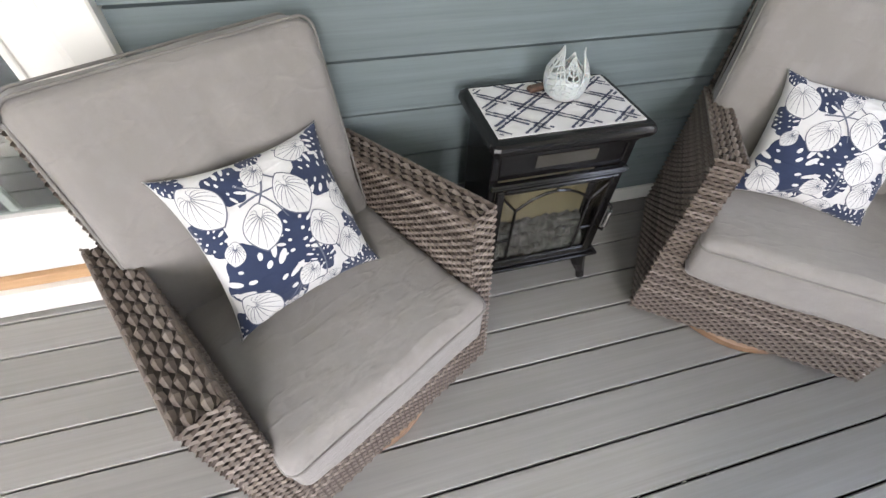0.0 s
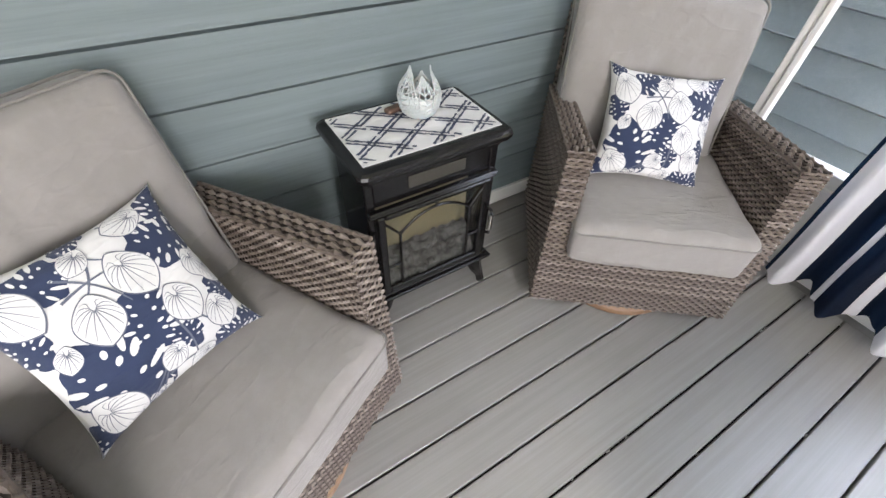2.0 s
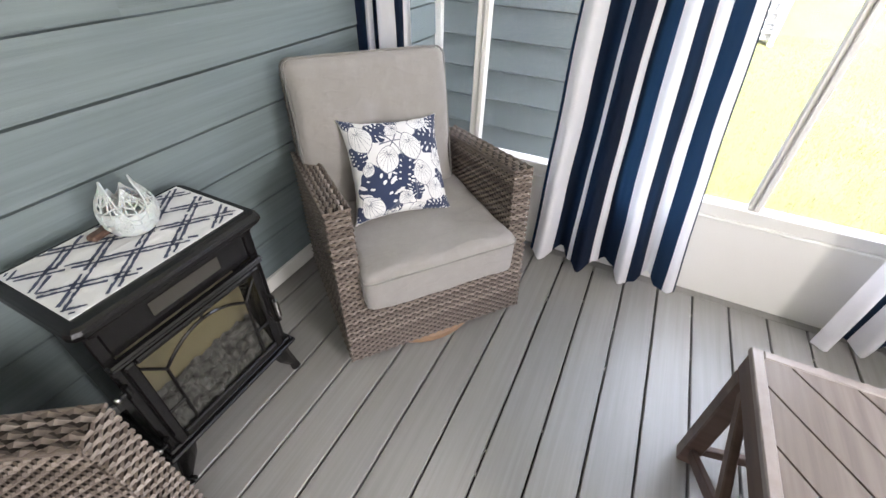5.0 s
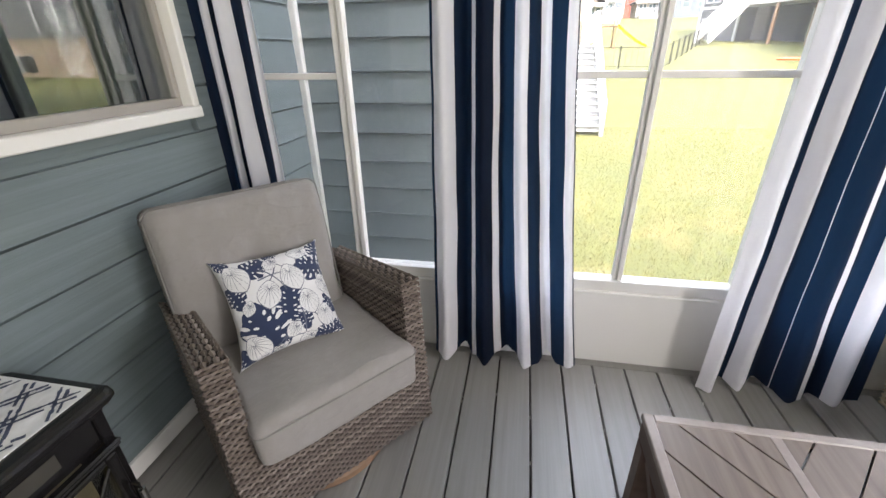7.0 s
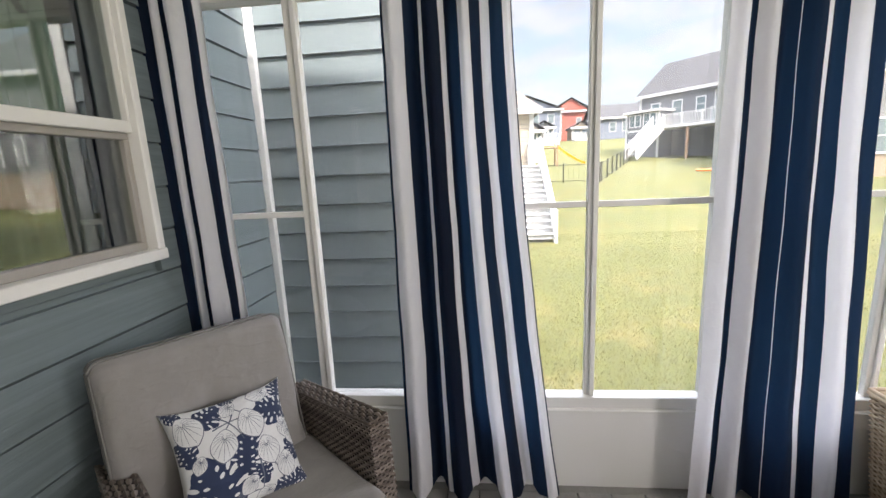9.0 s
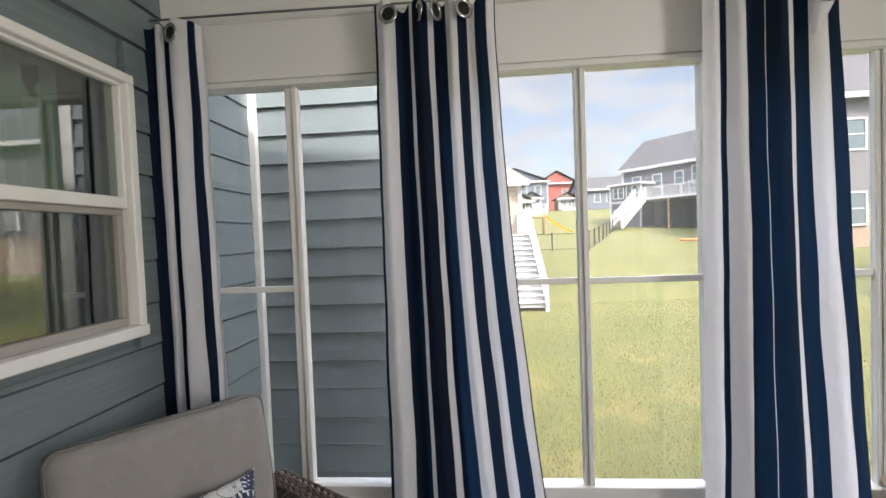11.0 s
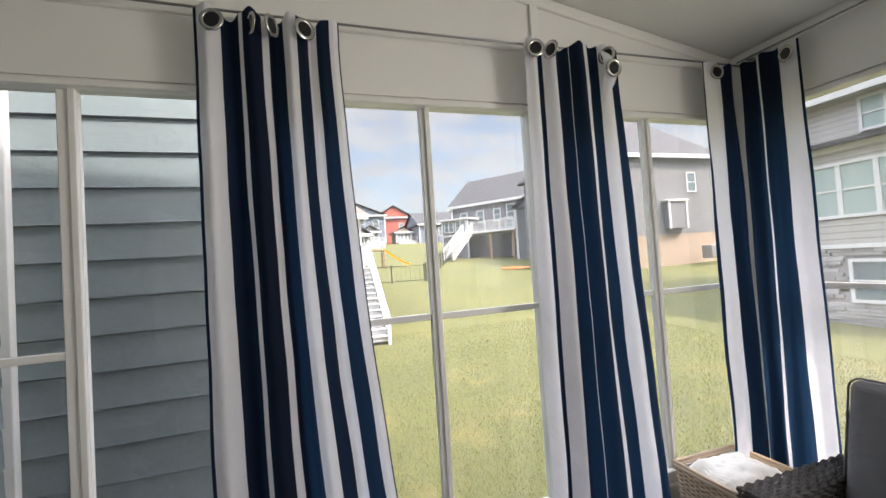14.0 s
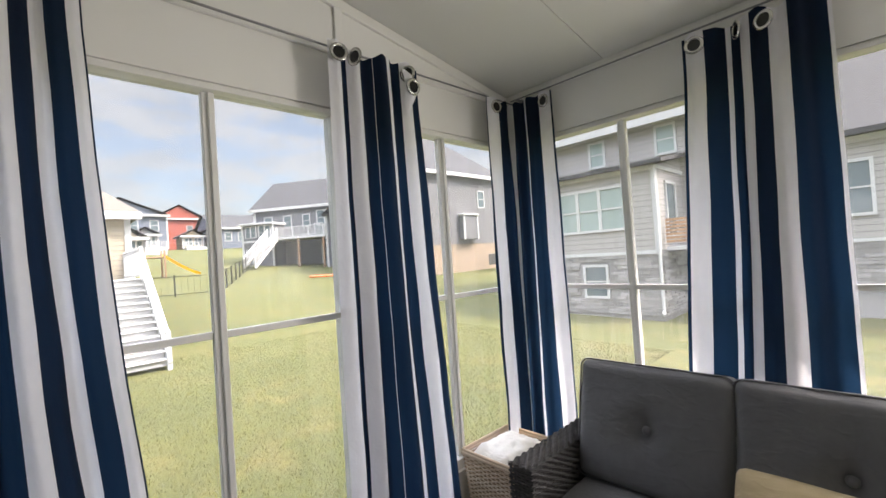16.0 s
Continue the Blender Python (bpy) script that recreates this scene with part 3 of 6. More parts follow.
def porch_door():
    d = thing("door_1", None, "white glazed house door with broad casing", "door", "", "structure")
    cs = bmesh.new()
    add_box(cs, (DX1 - 0.10, -0.05, 0.05), (DX1, 0.05, DZ1), 0.005)
    add_box(cs, (DX1 - 0.10 - 0.02, -0.032, 0.05), (DX1 - 0.10, 0.05, DZ1), 0.003)
    add_box(cs, (DX0, -0.05, DZ1 - 0.1), (DX1 - 0.12, 0.05, DZ1), 0.005)
    part("casing", cs, M_TRIM, d)
    st = bmesh.new()
    x1 = DX1 - 0.122
    add_box(st, (x1 - 0.10, -0.012, 0.15), (x1, 0.04, DZ1 - 0.1), 0.004)
    add_box(st, (DX0, -0.012, 0.15), (x1 - 0.10, 0.04, 0.37), 0.004)
    part("door_leaf", st, M_TRIM, d)
    bead = bmesh.new()
    add_box(bead, (x1 - 0.118, -0.02, 0.37), (x1 - 0.10, 0.02, DZ1 - 0.1), 0.003)
    add_box(bead, (DX0, -0.02, 0.37), (x1 - 0.118, 0.02, 0.388), 0.003)
    part("glazing_bead", bead, M_WHITE, d)
    mt = bmesh.new()
    add_box(mt, (-2.92, 0.012, 0.388), (-2.895, 0.03, DZ1 - 0.1), 0.002)
    add_box(mt, (DX0, 0.012, 0.70), (-2.92, 0.03, 0.72), 0.002)
    part("muntin", mt, M_WHITE, d)
    g = box("pane", (DX0, 0.004, 0.388), (x1 - 0.118, 0.007, DZ1 - 0.1), M_GLASS_DARK, d)
    g.visible_shadow = False
    box("wood_strip", (DX0, -0.03, 0.105), (x1, 0.03, 0.146), grained("bare_pine", (0.5, 0.3, 0.15), (0.65, 0.42, 0.24), (3, 40, 40)), d, 0.002)
    box("threshold", (DX0, -0.06, 0.001), (DX1 - 0.002, 0.04, 0.104), M_TRIM, d, 0.006)


porch_door()


# ---- curtains ----
def curtain(label, axis, at, out, a_top, a_bot, b_top, b_bot, bands, z_top=2.365, z_bot=0.06, depth=0.035, grommets=(), flare=1.3):
    """A hanging striped curtain. bands: (share of width, 'w' or 'n', how far its middle stands forward, -1 to 1)."""
    thing_ob = thing("curtain", None, label, "curtain", "striped curtains")
    total = sum(b[0] for b in bands)
    nz, per = 26, 7
    bm = bmesh.new()
    stations = []                       # (share, forward, material, rise at the head)
    acc = 0.0
    mids, pos = [], []
    for w, c, f in bands:
        mids.append(f)
        pos.append((acc + w / 2) / total)
        acc += w
    px, pf = [0.0] + pos + [1.0], [mids[0] * 0.6] + mids + [mids[-1] * 0.6]
    acc = 0.0
    for w, c, f in bands:
        for i in range(per):
            stations.append(((acc + w * i / per) / total, c))
        acc += w
    stations.append((1.0, bands[-1][1]))
    cols = []
    for s, c in stations:
        k = max(i for i in range(len(px)) if px[i] <= s + 1e-9)
        k = min(k, len(px) - 2)
        t = (s - px[k]) / (px[k + 1] - px[k])
        t = t * t * (3 - 2 * t)
        fwd = pf[k] * (1 - t) + pf[k + 1] * t
        col = []
        for j in range(nz + 1):
            v = j / nz
            z = z_top + (z_bot - z_top) * v + (0.012 * fwd if j == 0 else 0) - (0.022 * fwd * v if j == nz else 0)
            a = a_top + (a_bot - a_top) * v ** flare
            b = b_top + (b_bot - b_top) * v ** flare
            sw = 0.006 * math.sin(v * 5 + s * 9)
            u = a + (b - a) * s + sw * v + 0.004 * noise.noise(Vector((s * 6, v * 9, at)))
            crease = noise.noise(Vector((s * 15 + v * 1.3, v * 1.6, at * 9))) * (0.35 + 0.65 * min(1, v * 3))
            dd = at - out * depth * (0.75 + 0.5 * v) * fwd + 0.006 * noise.noise(Vector((s * 4 + 7, v * 6, at))) + 0.011 * crease
            col.append(bm.verts.new((dd, u, z) if axis == "y" else (u, dd, z)))
        cols.append(col)
    for i in range(len(cols) - 1):
        for j in range(nz):
            f = bm.faces.new((cols[i][j], cols[i + 1][j], cols[i + 1][j + 1], cols[i][j + 1]))
            f.material_index = 0 if stations[i][1] == "w" else 1
            f.smooth = True
    part("cloth", bm, [M_WCLOTH, M_NAVY], thing_ob)
    ring = bmesh.new()
    add_tube(ring, [(0.030 * math.cos(a), 0.030 * math.sin(a), 0) for a in np.linspace(0, 2 * math.pi, 25)[:-1]], 0.0075, 8, True)
    for v in ring.verts:
        v.co.z *= 0.55
    for s, tilt in grommets:
        u = a_top + (b_top - a_top) * s
        d = at - out * (depth * 0.8 + 0.004)
        m = pose(d, u, z_top - 0.052, 0, 90, 0) if axis == "y" else pose(u, d, z_top - 0.052, 90, 0, 0)
        m = m @ pose(0, 0, 0, tilt if axis == "y" else 0, 0 if axis == "y" else tilt, 0)
        r2 = ring.copy()
        for v in r2.verts:
            v.co = m @ v.co
        part("grommet", r2, M_CHROME, thing_ob, "steel curtain ring", True)
        # a black disc closes the ring; the opening's darkness is its colour
        h2 = bmesh.new()
        add_lathe(h2, [(0.027, -0.0012), (0.027, 0.0012)], 20)
        for v in h2.verts:
            v.co = m @ v.co
        part("grommet_dark_disc", h2, M_BLACK, thing_ob)
    ring.free()
    return thing_ob


C_AT = -0.075
curtain("navy and white striped curtain hanging in the corner", "y", C_AT, 1, -0.003, -0.003, -0.262, -0.29,
        [(6.2, "n", -.7), (3.2, "w", .1), (1.8, "n", -.8), (10.0, "w", .9), (2.7, "n", .1), (3.2, "w", -.8)], 2.365, 0.06, 0.034, [(0.58, 20)])
curtain("navy and white striped curtain, flaring towards its hem", "y", C_AT, 1, -0.952, -0.935, -1.408, -1.60,
        [(1.1, "n", .2), (7.2, "w", .9), (6.0, "n", -.9), (1.5, "w", .2), (6.2, "n", 1), (2.2, "w", -.3), (3.0, "n", -.9), (2.4, "n", -.5), (4.6, "w", .9), (4.0, "n", .4), (3.4, "w", -.8), (4.8, "n", .3), (3.2, "w", .5), (0.5, "n", .2)],
        2.365, 0.055, 0.050, [(0.13, 10), (0.38, 65), (0.52, -60), (0.745, -30)], 1.8)
folded = curtain("navy and white striped curtain with a folded head", "y", C_AT, 1, -2.14, -2.10, -2.61, -2.74,
        [(6.4, "w", .7), (1.6, "n", -.5), (5.6, "w", .4), (4.6, "n", -.8), (0.16, "w", -.1), (4.6, "n", .8), (1.5, "w", .5), (4.2, "n", .0), (5.2, "w", .8), (4.2, "n", .2)],
        2.385, 0.03, 0.056, [(0.07, 15), (0.22, 74), (0.80, 62)], 1.5)


def folded_head(cur):
    """The turned-down white tongue at the head of one curtain, with its ring."""
    bm = bmesh.new()
    rows = []
    for j in range(9):
        v = j / 8
        z = 2.325 - 0.19 * v
        half = 0.036 * (1 - 0.75 * v ** 2)
        mid = -2.512 + 0.018 * v
        rows.append([bm.verts.new((C_AT - 0.050 - 0.030 * math.sin(math.pi * min(1, v * 1.1 + 0.1)) - 0.012 * (1 - u * u), mid + half * u, z + 0.020 * u * (1 - v))) for u in np.linspace(-1, 1, 7)])
    for r0, r1 in zip(rows, rows[1:]):
        for c in range(6):
            bm.faces.new((r0[c], r0[c + 1], r1[c + 1], r1[c])).smooth = True
    fl = part("folded_flap", bm, M_WCLOTH, cur, "white turned-down corner of the head")
    m = pose(C_AT - 0.096, -2.506, 2.255, 0, 82, 0)
    ring = bmesh.new()
    add_tube(ring, [(0.030 * math.cos(a), 0.030 * math.sin(a), 0) for a in np.linspace(0, 2 * math.pi, 25)[:-1]], 0.0075, 8, True)
    # black disc in place of the opening, its shade given as colour
    hole = bmesh.new()
    add_lathe(hole, [(0.027, -0.0012), (0.027, 0.0012)], 20)
    for b in (ring, hole):
        for v in b.verts:
            v.co = m @ v.co
    part("grommet", ring, M_CHROME, fl, "steel curtain ring", True)
    part("grommet_dark_disc", hole, M_BLACK, fl)


folded_head(folded)

curtain("navy and white striped curtain at the corner of two walls", "y", C_AT, 1, -3.115, -3.10, -3.30, -3.33,
        [(1.0, "n", .2), (12, "w", .7), (3.0, "n", -.5), (4.0, "n", .5)], 2.375, 0.06, 0.03, [(0.32, 10)])
curtain("navy and white striped curtain gathered at the corner", "x", Y_S + 0.065, -1, -0.075, -0.05, -0.335, -0.36,
        [(4, "n", .6), (4, "n", -.6), (1.4, "w", .2), (4, "n", .6), (5.0, "n", -.2), (8.0, "w", .8), (1.0, "n", .2)], 2.385, 0.06, 0.028, [(0.84, -10)])
curtain("navy and white striped curtain behind the sofa", "x", Y_S + 0.075, -1, -0.995, -0.86, -1.475, -1.475,
        [(1.3, "n", .1), (7.4, "w", .8), (7.2, "n", .2), (1.8, "w", -.7), (3.4, "n", -.8), (3.6, "w", .3), (5.8, "n", .9), (6.0, "w", -.3), (5.4, "n", .7), (6.0, "n", -.3), (1.2, "w", .1)],
        2.375, 0.06, 0.042, [(0.11, 10), (0.42, -60), (0.60, -25)])

rod = thing("curtain_rod", None, "thin grey steel curtain wire along the east windows", "curtain rod")
bm = bmesh.new()
add_tube(bm, [(C_AT + 0.02, -0.03 + t * (Y_S + 0.07), 2.392 - 0.012 * math.sin(math.pi * t) ** 2) for t in np.linspace(0, 1, 24)], 0.0045)
part("wire", bm, M_ROD, rod)
for y in (-0.045, Y_S + 0.06):
    bm = bmesh.new()
    add_lathe(bm, [(0.014, 0), (0.014, 0.006), (0.007, 0.010), (0.007, 0.05)], 12)
    for v in bm.verts:
        v.co = pose(0, 0, 0, 0, -90, 0) @ v.co + Vector((X_E - 0.002, y, 2.392))
    part("wall_bracket", bm, M_ROD, rod)
rod2 = thing("curtain_rod", None, "thin grey steel curtain wire along the south windows", "curtain rod")
bm = bmesh.new()
add_tube(bm, [(-0.05 - 4.4 * t, Y_S + 0.055, 2.41) for t in np.linspace(0, 1, 16)], 0.0045)
part("wire", bm, M_ROD, rod2)
for x in (-0.09, -2.4):
    bm = bmesh.new()
    add_lathe(bm, [(0.014, 0), (0.014, 0.006), (0.007, 0.010), (0.007, 0.05)], 12)
    for v in bm.verts:
        v.co = pose(0, 0, 0, -90, 0, 0) @ v.co + Vector((x, Y_S + 0.002, 2.41))
    part("wall_bracket", bm, M_ROD, rod2)


# ---- wicker swivel chairs ----
def swivel_chair(m, label, bx=0.0, by=0.0):
    """Local: the chair faces -y; floor at z = 0. bx, by: how its back cushion has slid."""
    ch = thing("swivel_chair", m, label, "chair", "wicker swivel chairs")
    W, Y0, Y1, ZB, AT, AH, SH = 0.352, -0.345, 0.33, 0.043, 0.074, 0.657, 0.285
    core = bmesh.new()
    wv = bmesh.new()
    e = 0.004

    def lean(bm):
        """The front of the chair leans back a little towards the arms."""
        for v in bm.verts:
            s = (v.co.y - Y0) / (Y1 - Y0)
            v.co.y += 0.055 * (v.co.z / AH) * max(0.0, 1 - s)
            if v.co.z > SH:              # the arms fall towards the back
                v.co.z -= 0.078 * s * (v.co.z - SH) / (AH - SH)
        return bm
    # front panel
    add_box(core, (-W + 0.01, Y0 + e, ZB), (W - 0.01, Y0 + 0.03, SH))
    add_weave(wv, (-W, Y0, ZB), (1, 0, 0), (0, 0, 1), 2 * W, SH - ZB)
    part("front_panel", lean(wv), M_WICKER, ch)["kind"] = "stuff"
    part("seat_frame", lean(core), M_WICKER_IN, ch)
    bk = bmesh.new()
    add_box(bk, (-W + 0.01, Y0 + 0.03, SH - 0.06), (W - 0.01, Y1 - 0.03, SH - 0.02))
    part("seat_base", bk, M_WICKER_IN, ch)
    for sx, nm in ((-1, "arm"), (1, "arm")):
        c = bmesh.new()
        xo, xi = sx * W, sx * (W - AT)
        add_box(c, (xo - sx * e, Y0 + e, ZB), (xi + sx * e, Y1 - 0.06, AH - e))
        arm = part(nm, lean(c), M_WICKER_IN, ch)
        w = bmesh.new()
        # outer side
        if sx < 0:
            add_weave(w, (xo, Y1 - 0.04, ZB), (0, -1, 0), (0, 0, 1), Y1 - 0.04 - Y0, AH - ZB)
            add_weave(w, (xi, Y0, SH), (0, 1, 0), (0, 0, 1), Y1 - 0.06 - Y0, AH - SH)
        else:
            add_weave(w, (xo, Y0, ZB), (0, 1, 0), (0, 0, 1), Y1 - 0.04 - Y0, AH - ZB)
            add_weave(w, (xi, Y1 - 0.06, SH), (0, -1, 0), (0, 0, 1), Y1 - 0.06 - Y0, AH - SH)
        part("arm_side_weave", lean(w), M_WICKER, arm)["kind"] = "stuff"
        w = bmesh.new()
        add_weave(w, (min(xo, xi), Y0 - 0.002, SH), (1, 0, 0), (0, 0, 1), AT, AH - SH, 0.0112, 0.0148)
        part("arm_front_weave", lean(w), M_WICKER, arm)["kind"] = "stuff"
        w = bmesh.new()
        add_weave(w, (max(xo, xi) + 0.003, Y0, AH), (0, 1, 0), (-1, 0, 0), Y1 - 0.06 - Y0, AT + 0.006, 0.0160, 0.0235, 0.0050)
        for xx in (xo, xi):
            add_tube(w, [(xx, Y0 + (Y1 - 0.06 - Y0) * t, AH - 0.005) for t in np.linspace(0, 1, 14)], 0.0052, 8)
        part("arm_top_weave", lean(w), M_WICKER, arm)["kind"] = "stuff"
    # back
    tilt = Matrix.Translation((0, 0.205, 0.25)) @ pose(0, 0, 0, -11, 0, 0)
    c = bmesh.new()
    add_box(c, (-0.315, 0.065, 0.0), (0.255, 0.10, 0.615), 0.01, tilt)
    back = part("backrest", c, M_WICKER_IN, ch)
    bt = bmesh.new()
    add_weave(bt, (0.265, 0.104, 0.0), (-1, 0, 0), (0, 0, 1), 0.59, 0.62)
    add_weave(bt, (0.265, 0.058, 0.0), (0, 1, 0), (0, 0, 1), 0.046, 0.62, 0.0112, 0.0115)
    add_weave(bt, (-0.325, 0.104, 0.0), (0, -1, 0), (0, 0, 1), 0.046, 0.62, 0.0112, 0.0115)
    add_weave(bt, (-0.325, 0.058, 0.62), (1, 0, 0), (0, 1, 0), 0.59, 0.046, 0.009, 0.016)
    for v in bt.verts:
        v.co = tilt @ v.co
    part("backrest_weave", bt, M_WICKER, back)["kind"] = "stuff"
    # swivel base
    sw = bmesh.new()
    add_lathe(sw, [(0.250, 0.0), (0.260, 0.006), (0.260, 0.030), (0.250, 0.040)], 40, (0, -0.085, 0))
    part("swivel_base", sw, M_SWIVEL, ch, "orange-brown wooden swivel ring")
    pv = bmesh.new()
    add_lathe(pv, [(0.12, 0.040), (0.12, SH - 0.06)], 20, (0, -0.085, 0))
    part("swivel_post", pv, M_BLACK, ch)
    # cushions
    sc = cushion_bm(0.562, 0.625, 0.162, 0.030, 0.016, 0, 34, 0.008, 1)
    ms = Matrix.Translation((0, Y0 + 0.290, SH + 0.077))
    for v in sc.verts:
        v.co = ms @ v.co
    seat = part("seat_cushion", sc, M_GREY_CLOTH, ch, "grey cloth seat cushion", True)
    for zz in (0.052,):
        pb = bmesh.new()
        add_tube(pb, [ms @ Vector(p) for p in piping_pts(0.562 + 0.003, 0.625 + 0.003, zz, 0.030)], 0.0035, 6, True)
        part("piping", pb, M_PIPING, seat, "", True)
    bc = cushion_bm(0.575, 0.535, 0.14, 0.035, 0.022, 0.022, 36, 0.007, 2)
    mb = Matrix.Translation((-0.03 + bx, 0.20 + by, 0.663)) @ pose(0, 0, 0, 90 - 13, 0, 0)
    for v in bc.verts:
        v.co = mb @ v.co
    bcu = part("back_cushion", bc, M_GREY_CLOTH, ch, "grey cloth back cushion with one button", True)
    for zz in (0.05, -0.05):
        pb = bmesh.new()
        add_tube(pb, [mb @ Vector(p) for p in piping_pts(0.578, 0.538, zz)], 0.0035, 6, True)
        part("piping", pb, M_PIPING, bcu, "", True)
    bt = bmesh.new()
    add_lathe(bt, [(0.004, -0.006), (0.016, -0.003), (0.017, 0.002), (0.010, 0.006), (0.002, 0.0075)], 16)
    for v in bt.verts:
        v.co = mb @ Matrix.Translation((0, -0.0, 0.07 + 0.022 - 0.024)) @ v.co
    part("button", bt, M_PIPING, bcu, "", True)
    return ch


CH_R = pose(-0.75, -0.785, 0, 0, 0, -38.3) @ Matrix.Translation((0, 0.345, 0))
CH_L = pose(-1.892, -0.787, 0, 0, 0, 30.0) @ Matrix.Translation((0, 0.345, 0))
chair_r = swivel_chair(CH_R, "brown-grey wicker swivel armchair with grey cushions in the porch corner", -0.012, 0.0)
chair_l = swivel_chair(CH_L, "brown-grey wicker swivel armchair with grey cushions beside the house door", 0.014, 0.016)


# ---- printed pillows ----
def pillow(m, label, size=0.42, thick=0.075, seed=3):
    pl = thing("throw_pillow", m, label, "pillow", "printed pillows")
    hs = size / 2

    def surf(u, v, lift=0.0, side=1):
        """u, v from -1 to 1; pinched towards the corners."""
        e = (1 - abs(u) ** 2.2) * (1 - abs(v) ** 2.2)
        pin = 1 - 0.15 * (1 - u * u) ** 0.8 * abs(v) ** 6
        pin2 = 1 - 0.15 * (1 - v * v) ** 0.8 * abs(u) ** 6
        wv = 0.006 * noise.noise(Vector((u * 3, v * 3, seed)))
        return Vector((u * hs * pin2, v * hs * pin, side * (thick * max(0, e) ** 0.55 + lift) + wv))
    bm = bmesh.new()
    n = 22
    for side in (1, -1):
        g = [[bm.verts.new(surf(-1 + 2 * i / n, -1 + 2 * j / n, 0, side)) for j in range(n + 1)] for i in range(n + 1)]
        for i in range(n):
            for j in range(n):
                q = (g[i][j], g[i + 1][j], g[i + 1][j + 1], g[i][j + 1])
                f = bm.faces.new(q if side > 0 else q[::-1])
                f.smooth = True
    bmesh.ops.remove_doubles(bm, verts=bm.verts[:], dist=0.0004)
    cover = part("cover", bm, M_PRINT_W, pl)

    rs2 = random.Random(seed)
    navy, white, grey = bmesh.new(), bmesh.new(), bmesh.new()

    def inside(u, v):
        return max(-0.985, min(0.985, u)), max(-0.985, min(0.985, v))

    def blob(bm, cu, cv, outline, lift, rings=4):
        """A flat printed shape; outline(a) gives its radius at the angle a."""
        ns = 40
        c = bm.verts.new(surf(*inside(cu, cv), lift))
        prev = None
        for r in range(1, rings + 1):
            ring = []
            for k in range(ns):
                a = 2 * math.pi * k / ns
                du, dv = outline(a)
                ring.append(bm.verts.new(surf(*inside(cu + du * r / rings, cv + dv * r / rings), lift)))
            for k in range(ns):
                if prev:
                    bm.faces.new((prev[k], ring[k], ring[(k + 1) % ns], prev[(k + 1) % ns]))
                else:
                    bm.faces.new((c, ring[k], ring[(k + 1) % ns]))
            prev = ring

    def heart(cs, sn, w, l, sharp=0.5):
        def f(a):
            x = math.sin(a)
            y = math.cos(a)
            rx, ry = w * x * (1 - 0.25 * y), l * (y * 0.9 - sharp * (1 - abs(x)) * (1 if y < 0 else -0.35))
            return rx * cs - ry * sn, rx * sn + ry * cs
        return f

    def line(bm, p, q, wd, lift, bow=0.0):
        n2 = 6
        du, dv = q[0] - p[0], q[1] - p[1]
        ln = math.hypot(du, dv) + 1e-6
        nu, nv = -dv / ln, du / ln
        prev = None
        for i in range(n2 + 1):
            t = i / n2
            b = bow * math.sin(math.pi * t)
            u, v = p[0] + du * t + nu * b, p[1] + dv * t + nv * b
            w2 = wd * (1 - 0.5 * t)
            cur = [bm.verts.new(surf(*inside(u + nu * w2 * s, v + nv * w2 * s), lift)) for s in (-1, 1)]
            if prev:
                bm.faces.new((prev[0], cur[0], cur[1], prev[1]))
            prev = cur

    def oval(bm, cu, cv, ang, w, l, lift, rings=2):
        c2, s2 = math.cos(ang), math.sin(ang)
        blob(bm, cu, cv, lambda a: (w * math.sin(a) * c2 - l * math.cos(a) * s2, w * math.sin(a) * s2 + l * math.cos(a) * c2), lift, rings)

    def monstera(cu, cv, tip, sz):
        """A navy leaf with a pointed tip, a lobed rim and white slits that fan out from its midrib."""
        cs, sn = math.cos(tip), math.sin(tip)
        ph = rs2.uniform(0, 6)

        def f(a):
            r = sz * (0.92 + 0.07 * math.sin(5 * a + ph) + 0.05 * math.sin(9 * a) + 0.25 * max(0.0, -math.cos(a)) ** 6)
            x, y = r * math.sin(a) * 0.88, r * math.cos(a)
            return x * cs - y * sn, x * sn + y * cs
        blob(navy, cu, cv, f, 0.0012)
        for s in (-1, 1):
            for k in range(4):
                t = 0.55 - 0.36 * k + rs2.uniform(-0.05, 0.05)
                fan = tip + s * (-1.15 - 0.28 * (k - 1.2)) + rs2.uniform(-0.15, 0.15)
                for far, w, l in ((0.58, 0.062, 0.20), (0.26, 0.045, 0.085)):
                    px, py = s * sz * far, sz * (t - far * 0.25)
                    oval(white, cu + px * cs - py * sn, cv + px * sn + py * cs, fan, sz * w * rs2.uniform(0.8, 1.3), sz * l * rs2.uniform(0.7, 1.2), 0.0020)

    def heart_leaf(cu, cv, ang, sz):
        cs, sn = math.cos(ang), math.sin(ang)
        blob(grey, cu, cv, heart(cs, sn, sz * 1.03, sz * 1.13), 0.0026)
        blob(white, cu, cv, heart(cs, sn, sz * 0.98, sz * 1.07), 0.0031)
        for k in range(-6, 7):
            b = k / 6 * 2.5
            tip = heart(cs, sn, sz * 0.9, sz * 0.98)(math.pi - b * 0.98 if k else math.pi)
            x0, y0 = sz * 0.14 * k / 6, sz * (0.55 - 0.22 * (1 - abs(k) / 6))
            line(grey, (cu + x0 * cs - y0 * sn, cv + x0 * sn + y0 * cs), (cu + tip[0], cv + tip[1]), 0.0042, 0.0037, sz * 0.18 * k / 6)

    def towards(du, dv):
        return math.atan2(du, -dv)
